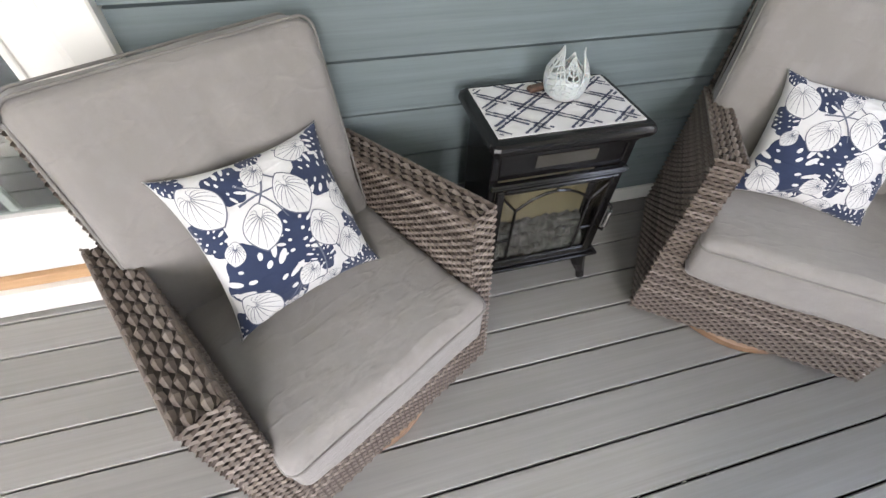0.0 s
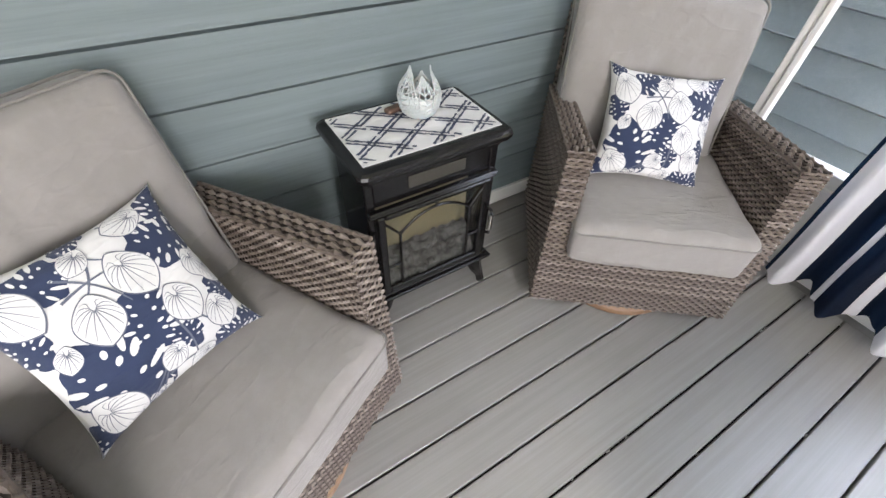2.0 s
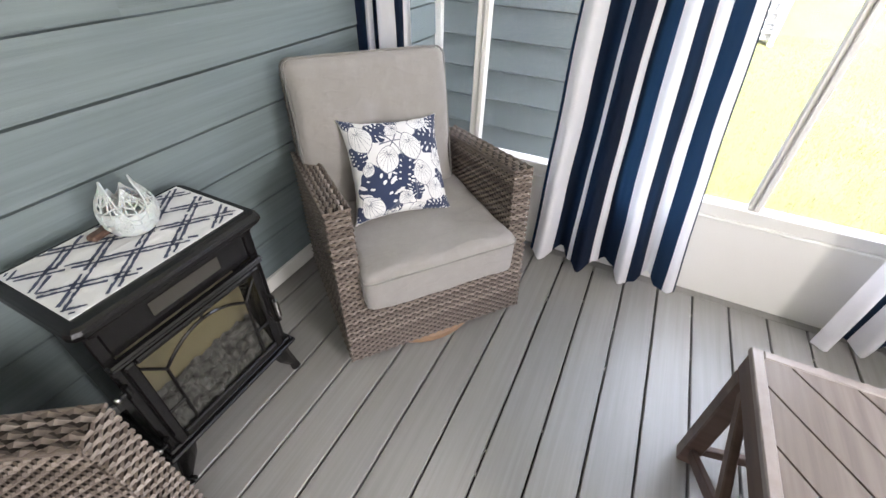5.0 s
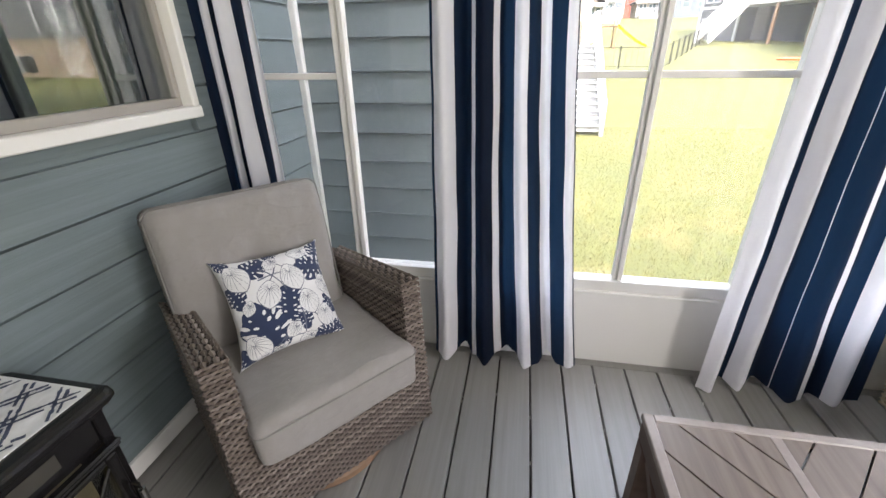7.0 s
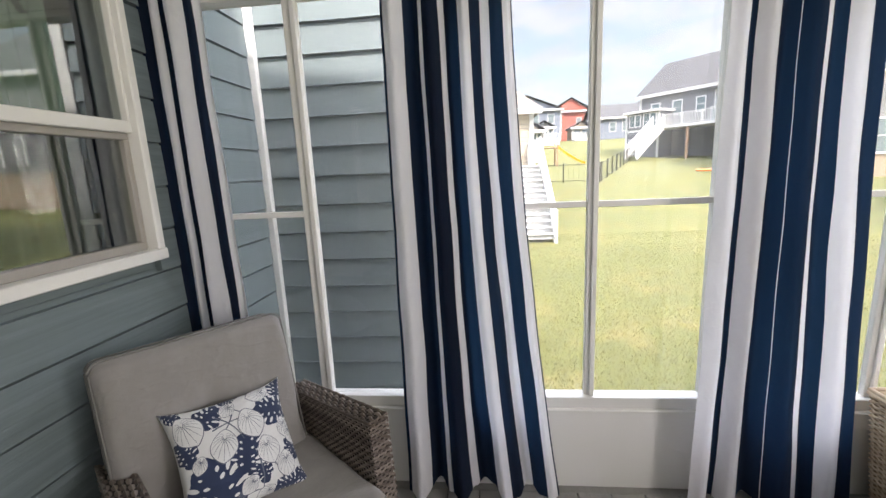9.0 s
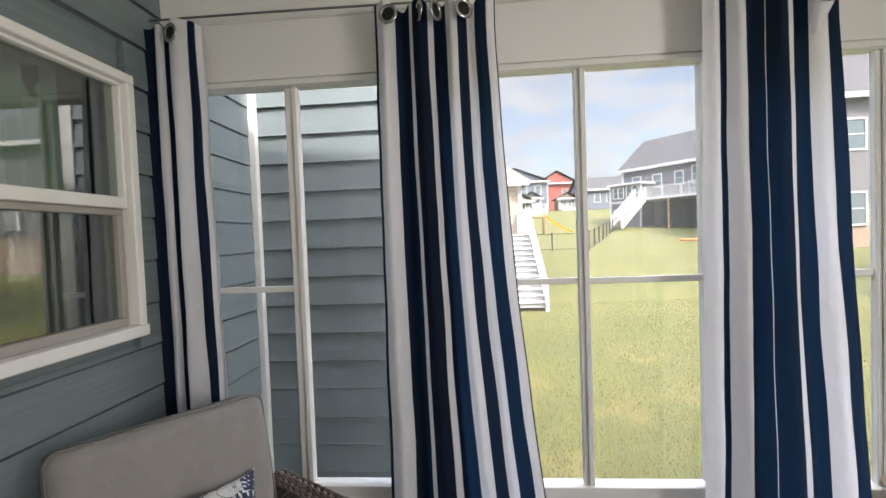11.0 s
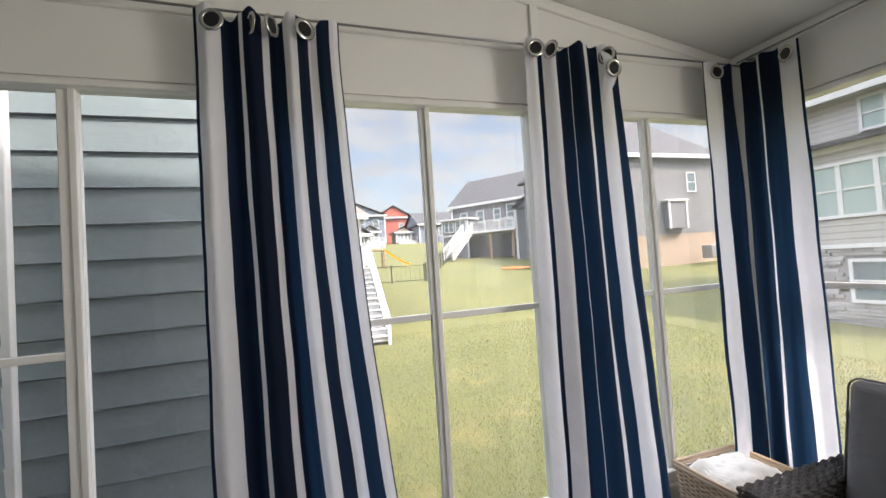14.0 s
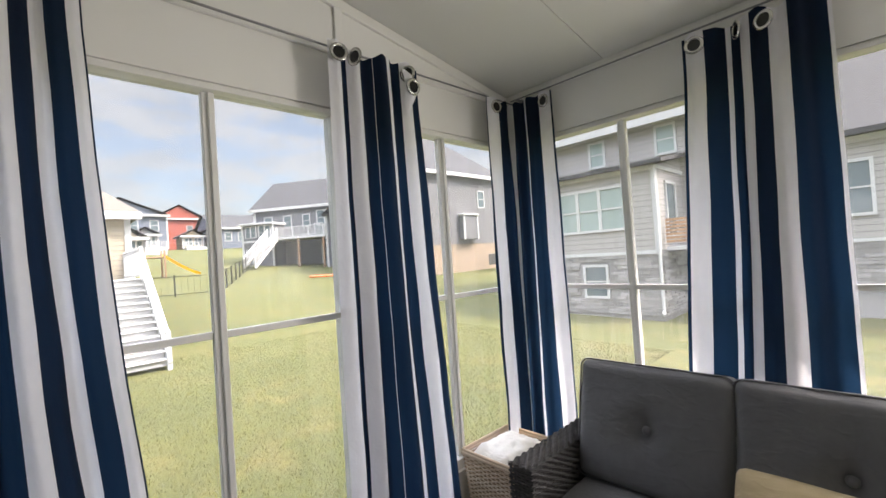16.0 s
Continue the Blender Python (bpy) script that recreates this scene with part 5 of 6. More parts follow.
# ---- sofa ----
def sofa():
    x1, x0, yb, yf = -0.40, -2.475, -3.33, -2.70
    s = thing("sofa", pose((x0 + x1) / 2, (yb + yf) / 2, 0), "dark wicker sofa with charcoal tufted cushions", "sofa")
    inv = s.matrix_world.inverted()

    def put(name, bm, mat, parent=s, label="", smooth=False):
        for v in bm.verts:
            v.co = inv @ v.co
        return part(name, bm, mat, parent, label, smooth)
    b = bmesh.new()
    add_box(b, (x0 + 0.1, yb + 0.02, 0.06), (x1 - 0.1, yf - 0.01, 0.30), 0.01)
    put("seat_frame", b, M_WICKER_DK)
    w = bmesh.new()
    add_weave(w, (x1 - 0.1, yf - 0.006, 0.06), (-1, 0, 0), (0, 0, 1), x1 - x0 - 0.2, 0.24, 0.011, 0.02)
    put("front_weave", w, M_WICKER_DK)["kind"] = "stuff"
    b = bmesh.new()
    add_box(b, (x0 + 0.02, yb, 0.06), (x1 - 0.02, yb + 0.05, 0.80), 0.015)
    put("backrest", b, M_WICKER_DK)
    for xa, xb in ((x1 - 0.115, x1), (x0, x0 + 0.115)):
        b = bmesh.new()
        add_box(b, (xa + 0.004, yb + 0.01, 0.05), (xb - 0.004, yf - 0.004, 0.608), 0.02)
        arm = put("arm", b, M_WICKER_DK)
        w = bmesh.new()
        add_weave(w, (xb + 0.003, yb + 0.01, 0.612), (0, 1, 0), (-1, 0, 0), yf - yb - 0.01, xb - xa + 0.006, 0.0145, 0.026, 0.005)
        add_weave(w, (xb, yb + 0.01, 0.05), (0, 1, 0), (0, 0, 1), yf - yb - 0.01, 0.56, 0.0125, 0.024, 0.004)
        add_weave(w, (xa, yf, 0.30), (0, -1, 0), (0, 0, 1), yf - yb - 0.01, 0.31, 0.0125, 0.024, 0.004)
        add_weave(w, (xb, yf, 0.05), (-1, 0, 0), (0, 0, 1), xb - xa, 0.56, 0.0125, 0.022, 0.004)
        put("arm_weave", w, M_WICKER_DK, arm)["kind"] = "stuff"
    n = 3
    cw = (x1 - x0 - 0.23) / n
    for i in range(n):
        cx = x1 - 0.115 - cw * (i + 0.5)
        bm = cushion_bm(cw - 0.006, 0.60, 0.14, 0.035, 0.02, 0, 26, 0.005, 5 + i)
        for v in bm.verts:
            v.co = Matrix.Translation((cx, yf - 0.30, 0.37)) @ v.co
        put("seat_cushion", bm, M_CHARCOAL, s, "charcoal seat cushion", True)
        bm = cushion_bm(cw + 0.008, 0.52, 0.15, 0.04, 0.032, 0.034, 34, 0.007, 9 + i)
        mb = Matrix.Translation((cx, yb + 0.155, 0.70)) @ pose(0, 0, 0, 0, 0, 180) @ pose(0, 0, 0, 90 - 12, 0, 0)
        for v in bm.verts:
            v.co = mb @ v.co
        bc = put("back_cushion", bm, M_CHARCOAL, s, "charcoal back cushion with a button", True)
        pb = bmesh.new()
        add_tube(pb, [mb @ Vector(p) for p in piping_pts(cw + 0.012, 0.524, 0.055, 0.04)], 0.004, 6, True)
        put("piping", pb, M_CHARCOAL, bc, "", True)
        bt = bmesh.new()
        add_lathe(bt, [(0.004, -0.006), (0.018, -0.003), (0.019, 0.002), (0.012, 0.006), (0.002, 0.0075)], 16)
        for v in bt.verts:
            v.co = mb @ Matrix.Translation((0, 0, 0.075 + 0.032 - 0.034)) @ v.co
        put("button", bt, M_CHARCOAL, bc, "", True)


sofa()


def beige_pillow():
    m = pose(-1.36, -2.98, 0.505, 0, 0, 180) @ pose(0, 0, 0, 58, 0, 0)
    p = thing("throw_pillow", m, "beige woven throw pillow with a blue ring motif on the sofa", "pillow")
    bm = cushion_bm(0.44, 0.40, 0.09, 0.03, 0.05, 0, 14, 0.004, 21)
    c = part("cover", bm, M_BEIGE, p, "", True)
    rg = bmesh.new()
    prev = None
    for k in range(49):
        a = 2 * math.pi * k / 48
        cur = [rg.verts.new((r * math.cos(a), 0.02 + r * math.sin(a), 0.0965 - 0.35 * r * r)) for r in (0.088, 0.108)]
        if prev:
            rg.faces.new((prev[0], prev[1], cur[1], cur[0]))
        prev = cur
    part("ring_motif", rg, M_PRINT_N, c, "navy blue ring motif", True)


beige_pillow()


def basket():
    b = thing("wicker_basket", pose(-0.165, -2.995, 0), "natural willow basket filled with a white blanket", "basket")
    H, top, bot = 0.50, (0.15, 0.185), (0.115, 0.15)
    side = bmesh.new()
    for sx, sy in ((1, 0), (-1, 0), (0, 1), (0, -1)):
        if sx:
            hw, base, up = bot[1], Vector((sx * bot[0], -sx * bot[1], 0.0)), Vector((sx * (top[0] - bot[0]), 0, H))
            u = Vector((0, sx, 0))
            wd = 2 * bot[1]
        else:
            base, up, u, wd = Vector((sy * bot[0], sy * bot[1], 0.0)), Vector((0, sy * (top[1] - bot[1]), H)), Vector((-sy, 0, 0)), 2 * bot[0]
        bm = bmesh.new()
        add_weave(bm, base, u, up, wd, up.length, 0.010, 0.021, 0.004)
        grow = (top[1] / bot[1]) if sx else (top[0] / bot[0])
        for v in bm.verts:
            t = v.co.z / H
            if sx:
                v.co.y *= 1 + (grow - 1) * t
            else:
                v.co.x *= 1 + (grow - 1) * t
        part("side", bm, M_BASKET, b)["kind"] = "stuff"
    lin = bmesh.new()
    vs = add_box(lin, (-1, -1, 0.004), (1, 1, H - 0.01))
    for v in vs:
        t = v.co.z / H
        v.co.x *= bot[0] + (top[0] - bot[0]) * t - 0.008
        v.co.y *= bot[1] + (top[1] - bot[1]) * t - 0.008
    for f in [f for f in lin.faces if f.normal.z > 0.9]:
        lin.faces.remove(f)
    part("lining", lin, Mat("willow_core", (0.3, 0.2, 0.12), 0.8).m, b)
    rm = bmesh.new()
    for dz, rr in ((0.0, 0.011), (0.014, 0.009)):
        ps = [(sx * top[0], sy * top[1], H + dz) for sx, sy in ((1, 1), (0, 1), (-1, 1), (-1, 0), (-1, -1), (0, -1), (1, -1), (1, 0))]
        add_tube(rm, ps, rr, 8, True)
    part("rim", rm, M_BASKET, b)
    bl = bmesh.new()
    g, n = [], 26
    for i in range(n + 1):
        row = []
        for j in range(n + 1):
            u, v = -1 + 2 * i / n, -1 + 2 * j / n
            e = max(0, (1 - u ** 4) * (1 - v ** 4)) ** 0.5
            z = H - 0.05 + 0.085 * e + 0.022 * noise.noise(Vector((u * 2.4, v * 2.4, 1))) * e + 0.010 * noise.noise(Vector((u * 7, v * 7, 3)))
            row.append(bl.verts.new((u * (top[0] - 0.016), v * (top[1] - 0.016), z)))
        g.append(row)
    for i in range(n):
        for j in range(n):
            bl.faces.new((g[i][j], g[i + 1][j], g[i + 1][j + 1], g[i][j + 1]))
    ob = tagged(part("blanket", bl, M_FLEECE, None, "", True), "white fleece blanket heaped in the willow basket", "blanket")
    ob.matrix_world = b.matrix_world.copy()


basket()


# ---- outdoors: lawn ----
def ground_z(x, y):
    d = x + 0.12 * max(0.0, -y - 18)
    z = float(np.interp(d, (-60, 0, 8, 11, 22, 42, 72, 160, 900), (-1.2, -1.15, -1.0, -0.87, 0.15, 1.85, 5.3, 8.0, 9.0)))
    return z + 0.05 * noise.noise(Vector((x * 0.12, y * 0.12, 0)))


def lawn():
    xs = list(np.arange(-14, 30, 1.1)) + list(np.arange(30, 110, 4)) + [130, 170, 240, 400, 700, 1000]
    xs = [-1000, -500, -200, -80, -30] + xs
    ys = [-1000, -500, -250, -150] + list(np.arange(-100, -30, 4)) + list(np.arange(-30, 12, 1.1)) + list(np.arange(12, 80, 5)) + [120, 250, 500, 1000]
    g = [[(float(x), float(y), ground_z(x, y)) for y in ys] for x in xs]
    vs, fs, m = [p for row in g for p in row], [], len(ys)
    for i in range(len(xs) - 1):
        for j in range(m - 1):
            fs.append((i * m + j, (i + 1) * m + j, (i + 1) * m + j + 1, i * m + j + 1))
    me = bpy.data.meshes.new("ground")
    me.from_pydata(vs, [], fs)
    me.shade_smooth()
    k = Mat("mown_grass", (0.12, 0.16, 0.03), 0.9)
    a, b, c, d = k.noise(0.22, 5.0), k.noise(0.75, 9.0, None, 0.75), k.noise(9.0, 7.0, None, 0.8), k.noise(2.6, 6.0, None, 0.75)
    col = k.ramp(a, [(0.35, (0.057, 0.064, 0.007)), (0.65, (0.083, 0.084, 0.010))])
    col = k.mix(k.ramp(b, [(0.50, (0, 0, 0)), (0.66, (0.8, 0.8, 0.8))]), col, (0.150, 0.120, 0.034))
    col = k.mix(k.ramp(d, [(0.48, (0, 0, 0)), (0.66, (0.7, 0.7, 0.7))]), col, (0.052, 0.056, 0.008))
    col = k.mix(k.ramp(c, [(0.44, (0, 0, 0)), (0.64, (0.6, 0.6, 0.6))]), col, (0.038, 0.041, 0.006))
    k.color(col).bump(c, 0.8, 0.06)
    me.materials.append(k.m)
    tagged(new("ground", me), "sunlit mown lawn with dry patches", "lawn", "", "structure")


lawn()


def grass_tufts():
    """Blades on the nearest lawn, seen over the window sills."""
    r = random.Random(11)
    vs, fs = [], []
    for _ in range(70000):
        x, y = 2.0 + 10.0 * r.random() ** 1.4, r.uniform(-12.0, 0.5)
        if x < 3.2 and y > -1.3:
            continue
        z = ground_z(x, y)
        a, h, w = r.uniform(0, 6.28), r.uniform(0.025, 0.055), r.uniform(0.003, 0.007)
        dx, dy, lx, ly = math.cos(a) * w, math.sin(a) * w, r.uniform(-0.03, 0.03), r.uniform(-0.03, 0.03)
        n = len(vs)
        vs += [(x - dx, y - dy, z - 0.01), (x + dx, y + dy, z - 0.01), (x + lx, y + ly, z + h)]
        fs.append((n, n + 1, n + 2))
    me = bpy.data.meshes.new("grass")
    me.from_pydata(vs, [], fs)
    k = Mat("grass_blades", (0.12, 0.16, 0.03), 0.8)
    k.color(k.ramp(k.rnd(True), [(0.0, (0.066, 0.070, 0.010)), (0.6, (0.115, 0.108, 0.018)), (1.0, (0.18, 0.15, 0.055))]))
    me.materials.append(k.m)
    tagged(new("grass", me), "short grass blades on the near lawn", "grass", "", "stuff")


grass_tufts()


# ---- houses ----
def cladding(name, color, pitch=0.19, vary=0.12):
    """Lapped boards on a far wall: a shadow line painted dark at each course."""
    k = Mat(name, color, 0.65)
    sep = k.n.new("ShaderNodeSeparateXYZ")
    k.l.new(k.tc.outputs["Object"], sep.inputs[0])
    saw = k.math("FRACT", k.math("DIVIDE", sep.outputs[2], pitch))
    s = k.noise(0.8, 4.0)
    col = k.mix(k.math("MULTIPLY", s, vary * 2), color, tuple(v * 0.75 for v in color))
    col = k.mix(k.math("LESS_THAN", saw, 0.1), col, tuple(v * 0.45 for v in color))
    k.color(col).bump(saw, 0.6, 0.02)
    return k.m


def shingles(name, color):
    k = Mat(name, color, 0.85)
    n1, n2 = k.noise(9.0, 5.0), k.noise(0.7, 3.0)
    c = k.mix(n1, tuple(v * 0.6 for v in color), tuple(v * 1.3 for v in color))
    k.color(k.mix(k.math("MULTIPLY", n2, 0.4), c, tuple(v * 0.7 for v in color))).bump(n1, 0.6, 0.03)
    return k.m


M_HTRIM = painted("house_trim", (0.46, 0.46, 0.45), 0.5)
M_HGLASS = Mat("far_window_glass", (0.10, 0.13, 0.14), 0.08).m
M_HBLIND = painted("window_blind", (0.24, 0.30, 0.28), 0.3)
M_ROOF = shingles("grey_shingles", (0.034, 0.033, 0.034))
M_TANROOF = shingles("tan_shingles", (0.13, 0.108, 0.086))


def stone_mat():
    k = Mat("grey_stacked_stone", (0.3, 0.29, 0.28), 0.85)
    c = k.ramp(k.rnd(), [(0.0, (0.25, 0.24, 0.23)), (0.5, (0.33, 0.318, 0.305)), (1.0, (0.43, 0.415, 0.40))])
    f = k.noise(14.0, 6.0)
    k.color(k.mix(k.math("MULTIPLY", f, 0.5), c, (0.13, 0.125, 0.12))).bump(f, 0.7, 0.03)
    return k.m


M_STONE = stone_mat()


def far_window(parent, m, w, h, lites=1, mid=True, blind=False):
    """A framed sash window; local x along the wall, y out of it, origin at its lower left corner."""
    win = thing("window", m)
    win.parent = parent
    win.matrix_world = m
    fr = bmesh.new()
    t = 0.09
    for a, b in (((-t, 0, -t), (w + t, 0.06, 0)), ((-t, 0, h), (w + t, 0.06, h + t)), ((-t, 0, 0), (0, 0.06, h)), ((w, 0, 0), (w + t, 0.06, h))):
        add_box(fr, a, b)
    for i in range(1, lites):
        add_box(fr, (w * i / lites - 0.06, 0, 0), (w * i / lites + 0.06, 0.055, h))
    if mid:
        add_box(fr, (0, 0.001, h * 0.5 - 0.025), (w, 0.045, h * 0.5 + 0.025))
    part("frame", fr, M_HTRIM, win)
    bm = bmesh.new()
    add_box(bm, (0, -0.02, 0), (w, 0.015, h))
    part("pane", bm, M_HBLIND if blind else M_HGLASS, win)
    return win


def prism_roof(bm, x0, x1, y0, y1, z, rise, along="x", over=0.35, hip=0.0, thick=0.16):
    """A pitched roof over a rectangle; hip: how far the ridge ends draw in."""
    x0, x1, y0, y1 = x0 - over, x1 + over, y0 - over, y1 + over
    if along == "x":
        ym = (y0 + y1) / 2
        top = [(x0 + hip, ym, z + rise), (x1 - hip, ym, z + rise)]
    else:
        xm = (x0 + x1) / 2
        top = [(xm, y0 + hip, z + rise), (xm, y1 - hip, z + rise)]
    base = [(x0, y0, z), (x1, y0, z), (x1, y1, z), (x0, y1, z)]
    v = [bm.verts.new(p) for p in base] + [bm.verts.new(p) for p in top]
    lo = [bm.verts.new((p[0], p[1], p[2] - thick)) for p in base]
    if along == "x":
        fs = ((0, 1, 5, 4), (2, 3, 4, 5), (1, 2, 5), (3, 0, 4))
    else:
        fs = ((1, 2, 5, 4), (3, 0, 4, 5), (0, 1, 4), (2, 3, 5))
    for f in fs:
        if len(f) == 4 or hip:
            bm.faces.new([v[k] for k in f])
    for k in range(4):
        bm.faces.new((lo[k], lo[(k + 1) % 4], v[(k + 1) % 4], v[k]))
    bm.faces.new(lo[::-1])


def gable_fill(bm, x0, x1, y0, y1, z, rise, along="x"):
    """Wall triangles under a pitched roof."""
    if along == "x":
        ym = (y0 + y1) / 2
        for x in (x0, x1):
            bm.faces.new([bm.verts.new(p) for p in ((x, y0, z), (x, y1, z), (x, ym, z + rise))])
    else:
        xm = (x0 + x1) / 2
        for y in (y0, y1):
            bm.faces.new([bm.verts.new(p) for p in ((x0, y, z), (x1, y, z), (xm, y, z + rise))])


def railing(parent, p, q, h=0.95, step=0.13, post=1.6):
    p, q = Vector(p), Vector(q)
    bm = bmesh.new()
    up = Vector((0, 0, 1))
    add_beam(bm, p + up * h, q + up * h, 0.07, 0.05)
    add_beam(bm, p + up * 0.1, q + up * 0.1, 0.05, 0.05)
    part("handrail", bm, M_HTRIM, parent)
    n = max(2, round((q - p).length / step))
    bm = bmesh.new()
    for i in range(1, n):
        a = p + (q - p) * i / n
        add_beam(bm, a + up * 0.1, a + up * h, 0.032, 0.032, 0, (0, 1, 0))
    part("baluster", bm, M_HTRIM, parent)["kind"] = "stuff"
    k = max(1, round((q - p).length / post))
    for i in range(k + 1):
        a = p + (q - p) * i / k
        bm = bmesh.new()
        add_box(bm, (a.x - 0.05, a.y - 0.05, a.z - 0.02), (a.x + 0.05, a.y + 0.05, a.z + h + 0.06), 0.008)
        part("rail_post", bm, M_HTRIM, parent)


def south_house():
    """The grey neighbour south of the porch: stone basement, clapboard above, a shed-roofed bay in front."""
    h = thing("house", pose(5.0, -17, -0.9), "grey clapboard house with stacked stone basement and white trim", "house", "neighbour houses")
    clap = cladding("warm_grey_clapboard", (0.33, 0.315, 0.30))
    inv = h.matrix_world.inverted()

    def put(name, bm, mat, label=""):
        for v in bm.verts:
            v.co = inv @ v.co
        return part(name, bm, mat, h, label)
    YB, YM, XC = -15.85, -18.55, 3.42
    bm = bmesh.new()
    add_box(bm, (XC, YM, -1.5), (9.2, YB - 0.06, 1.19))
    add_box(bm, (-9.0, YM - 7, -1.5), (11.0, YM - 0.06, 1.15))
    put("basement", bm, Mat("mortar_grey", (0.24, 0.232, 0.225), 0.9).m)
    bm = bmesh.new()
    add_box(bm, (XC, YM, 1.19), (9.2, YB, 4.05))
    add_box(bm, (1.6, YM - 7, 1.15), (11.0, YM, 6.25))
    add_box(bm, (-9.0, YM - 7, 1.15), (1.6, YM, 4.2))
    put("wall", bm, clap)
    bm = bmesh.new()
    add_box(bm, (XC - 0.03, YB - 0.0, 1.12), (9.25, YB + 0.05, 1.24))
    add_box(bm, (XC - 0.04, YB - 0.10, 1.24), (XC + 0.12, YB + 0.035, 4.05))
    add_box(bm, (XC - 0.05, YM, 3.93), (9.3, YB + 0.06, 4.06))
    add_box(bm, (1.5, YM, 6.05), (11.1, YM + 0.07, 6.3))
    add_box(bm, (1.15, YM + 0.33, 6.02), (11.45, YM + 0.47, 6.44), 0.02)
    add_box(bm, (-9.0, YM, 4.02), (1.55, YM + 0.07, 4.22))
    add_box(bm, (-9.0, YM, 1.1), (XC - 0.05, YM + 0.05, 1.2))
    put("trim", bm, M_HTRIM)
    ds = bmesh.new()
    add_tube(ds, [(XC - 0.02, YB + 0.09, 4.0), (XC - 0.02, YB + 0.09, -0.75), (XC - 0.1, YB + 0.35, -0.85)], 0.05, 8)
    put("downspout", ds, M_HTRIM, "white downspout")
    bm = bmesh.new()
    a = [(XC - 0.35, YB + 0.35, 4.05), (9.5, YB + 0.35, 4.05), (9.5, YM, 4.62), (XC - 0.35, YM, 4.62)]
    f1 = [bm.verts.new(p) for p in a]
    f2 = [bm.verts.new((p[0], p[1], p[2] + 0.14)) for p in a]
    for k in range(4):
        bm.faces.new((f1[k], f1[(k + 1) % 4], f2[(k + 1) % 4], f2[k]))
    bm.faces.new(f2)
    bm.faces.new(f1[::-1])
    bmesh.ops.recalc_face_normals(bm, faces=bm.faces[:])
    prism_roof(bm, 1.6, 11.0, YM - 7, YM, 6.42, 3.0, "x", 0.4)
    prism_roof(bm, -9.0, 1.45, YM - 7, YM, 4.36, 3.2, "x", 0.4)
    put("roof", bm, M_ROOF, "grey shingle roof")
    sh = bmesh.new()
    for x in (XC,):
        sh.faces.new([sh.verts.new(p) for p in ((x, YB, 4.05), (x, YM, 4.05), (x, YM, 4.58), )])
    put("gable_end", sh, clap)
    far_window(h, pose(4.50, YB, 2.08), 2.55, 1.42, 3, True, True)
    far_window(h, pose(5.27, YB + 0.02, -0.32), 0.78, 1.05)
    far_window(h, pose(6.30, YM, 4.90), 0.56, 0.95, 1, True, True)
    far_window(h, pose(3.55, YM, 4.90), 0.60, 1.0, 1, True, True)
    far_window(h, pose(-1.47, YM, 1.95), 0.85, 1.50)
    Wd = Matrix.Rotation(math.pi / 2, 4, "Z")
    far_window(h, pose(XC, YB - 1.75, 1.75) @ Wd, 0.85, 1.75, 1, False)
    dk = bmesh.new()
    add_box(dk, (XC - 0.9, YB - 2.2, 1.2), (XC - 0.05, YB - 0.5, 1.32))
    put("landing", dk, M_HTRIM)
    sc = bmesh.new()
    for z in np.arange(1.45, 2.2, 0.12):
        add_box(sc, (XC - 0.88, YB - 0.56, z), (XC - 0.05, YB - 0.52, z + 0.09))
    put("rail_boards", sc, grained("cedar_boards", (0.3, 0.17, 0.09), (0.45, 0.28, 0.16), (10, 10, 3)))
    lp = bmesh.new()
    bmesh.ops.create_uvsphere(lp, u_segments=10, v_segments=8, radius=0.16, matrix=Matrix.Translation((2.9, YM + 0.14, 5.75)))
    put("wall_lamp", lp, M_HTRIM)
    # stones of the basement, the ones that the porch looks at
    r = random.Random(21)
    shared = []
    for _ in range(5):
        bm = bmesh.new()
        vs = add_box(bm, (-0.5, -0.5, -0.5), (0.5, 0.5, 0.5), 0.06)
        for v in vs:
            v.co += Vector((r.uniform(-1, 1), r.uniform(-1, 1), r.uniform(-1, 1))) * 0.03
        me = bpy.data.meshes.new("stone")
        bm.to_mesh(me)
        bm.free()
        me.materials.append(M_STONE)
        shared.append(me)
    holes = [(5.17, 6.15, -0.42, 0.85)]

    def course(u0, u1, z, hgt, put_at):
        u = u0
        while u < u1 - 0.05:
            w = min(r.uniform(0.24, 0.66), u1 - u)
            blocked = any(u + w > a and u < b and z + hgt > c and z < d for a, b, c, d in holes) and put_at == "n"
            if not blocked:
                st = new("stone", r.choice(shared))
                st.parent = h
                dp = r.uniform(0.05, 0.11)
                if put_at == "n":
                    m = Matrix.LocRotScale((u + w / 2, YB - 0.06 + dp / 2, z + hgt / 2), None, (w - 0.02, dp, hgt - 0.016))
                elif put_at == "m":
                    m = Matrix.LocRotScale((u + w / 2, YM - 0.06 + dp / 2, z + hgt / 2), None, (w - 0.02, dp, hgt - 0.016))
                else:
                    m = Matrix.LocRotScale((XC - dp / 2, u + w / 2, z + hgt / 2), None, (dp, w - 0.02, hgt - 0.016))
                st.matrix_world = m
            u += w
    z = -0.95
    while z < 1.08:
        hg = min(r.choice((0.09, 0.12, 0.15)), 1.12 - z)
        course(XC, 8.6, z, hg, "n")
        course(YM, YB - 0.06, z, hg, "w")
        if z > -0.3:
            course(-2.3, 1.2, z, hg, "m")
        z += hg


south_house()


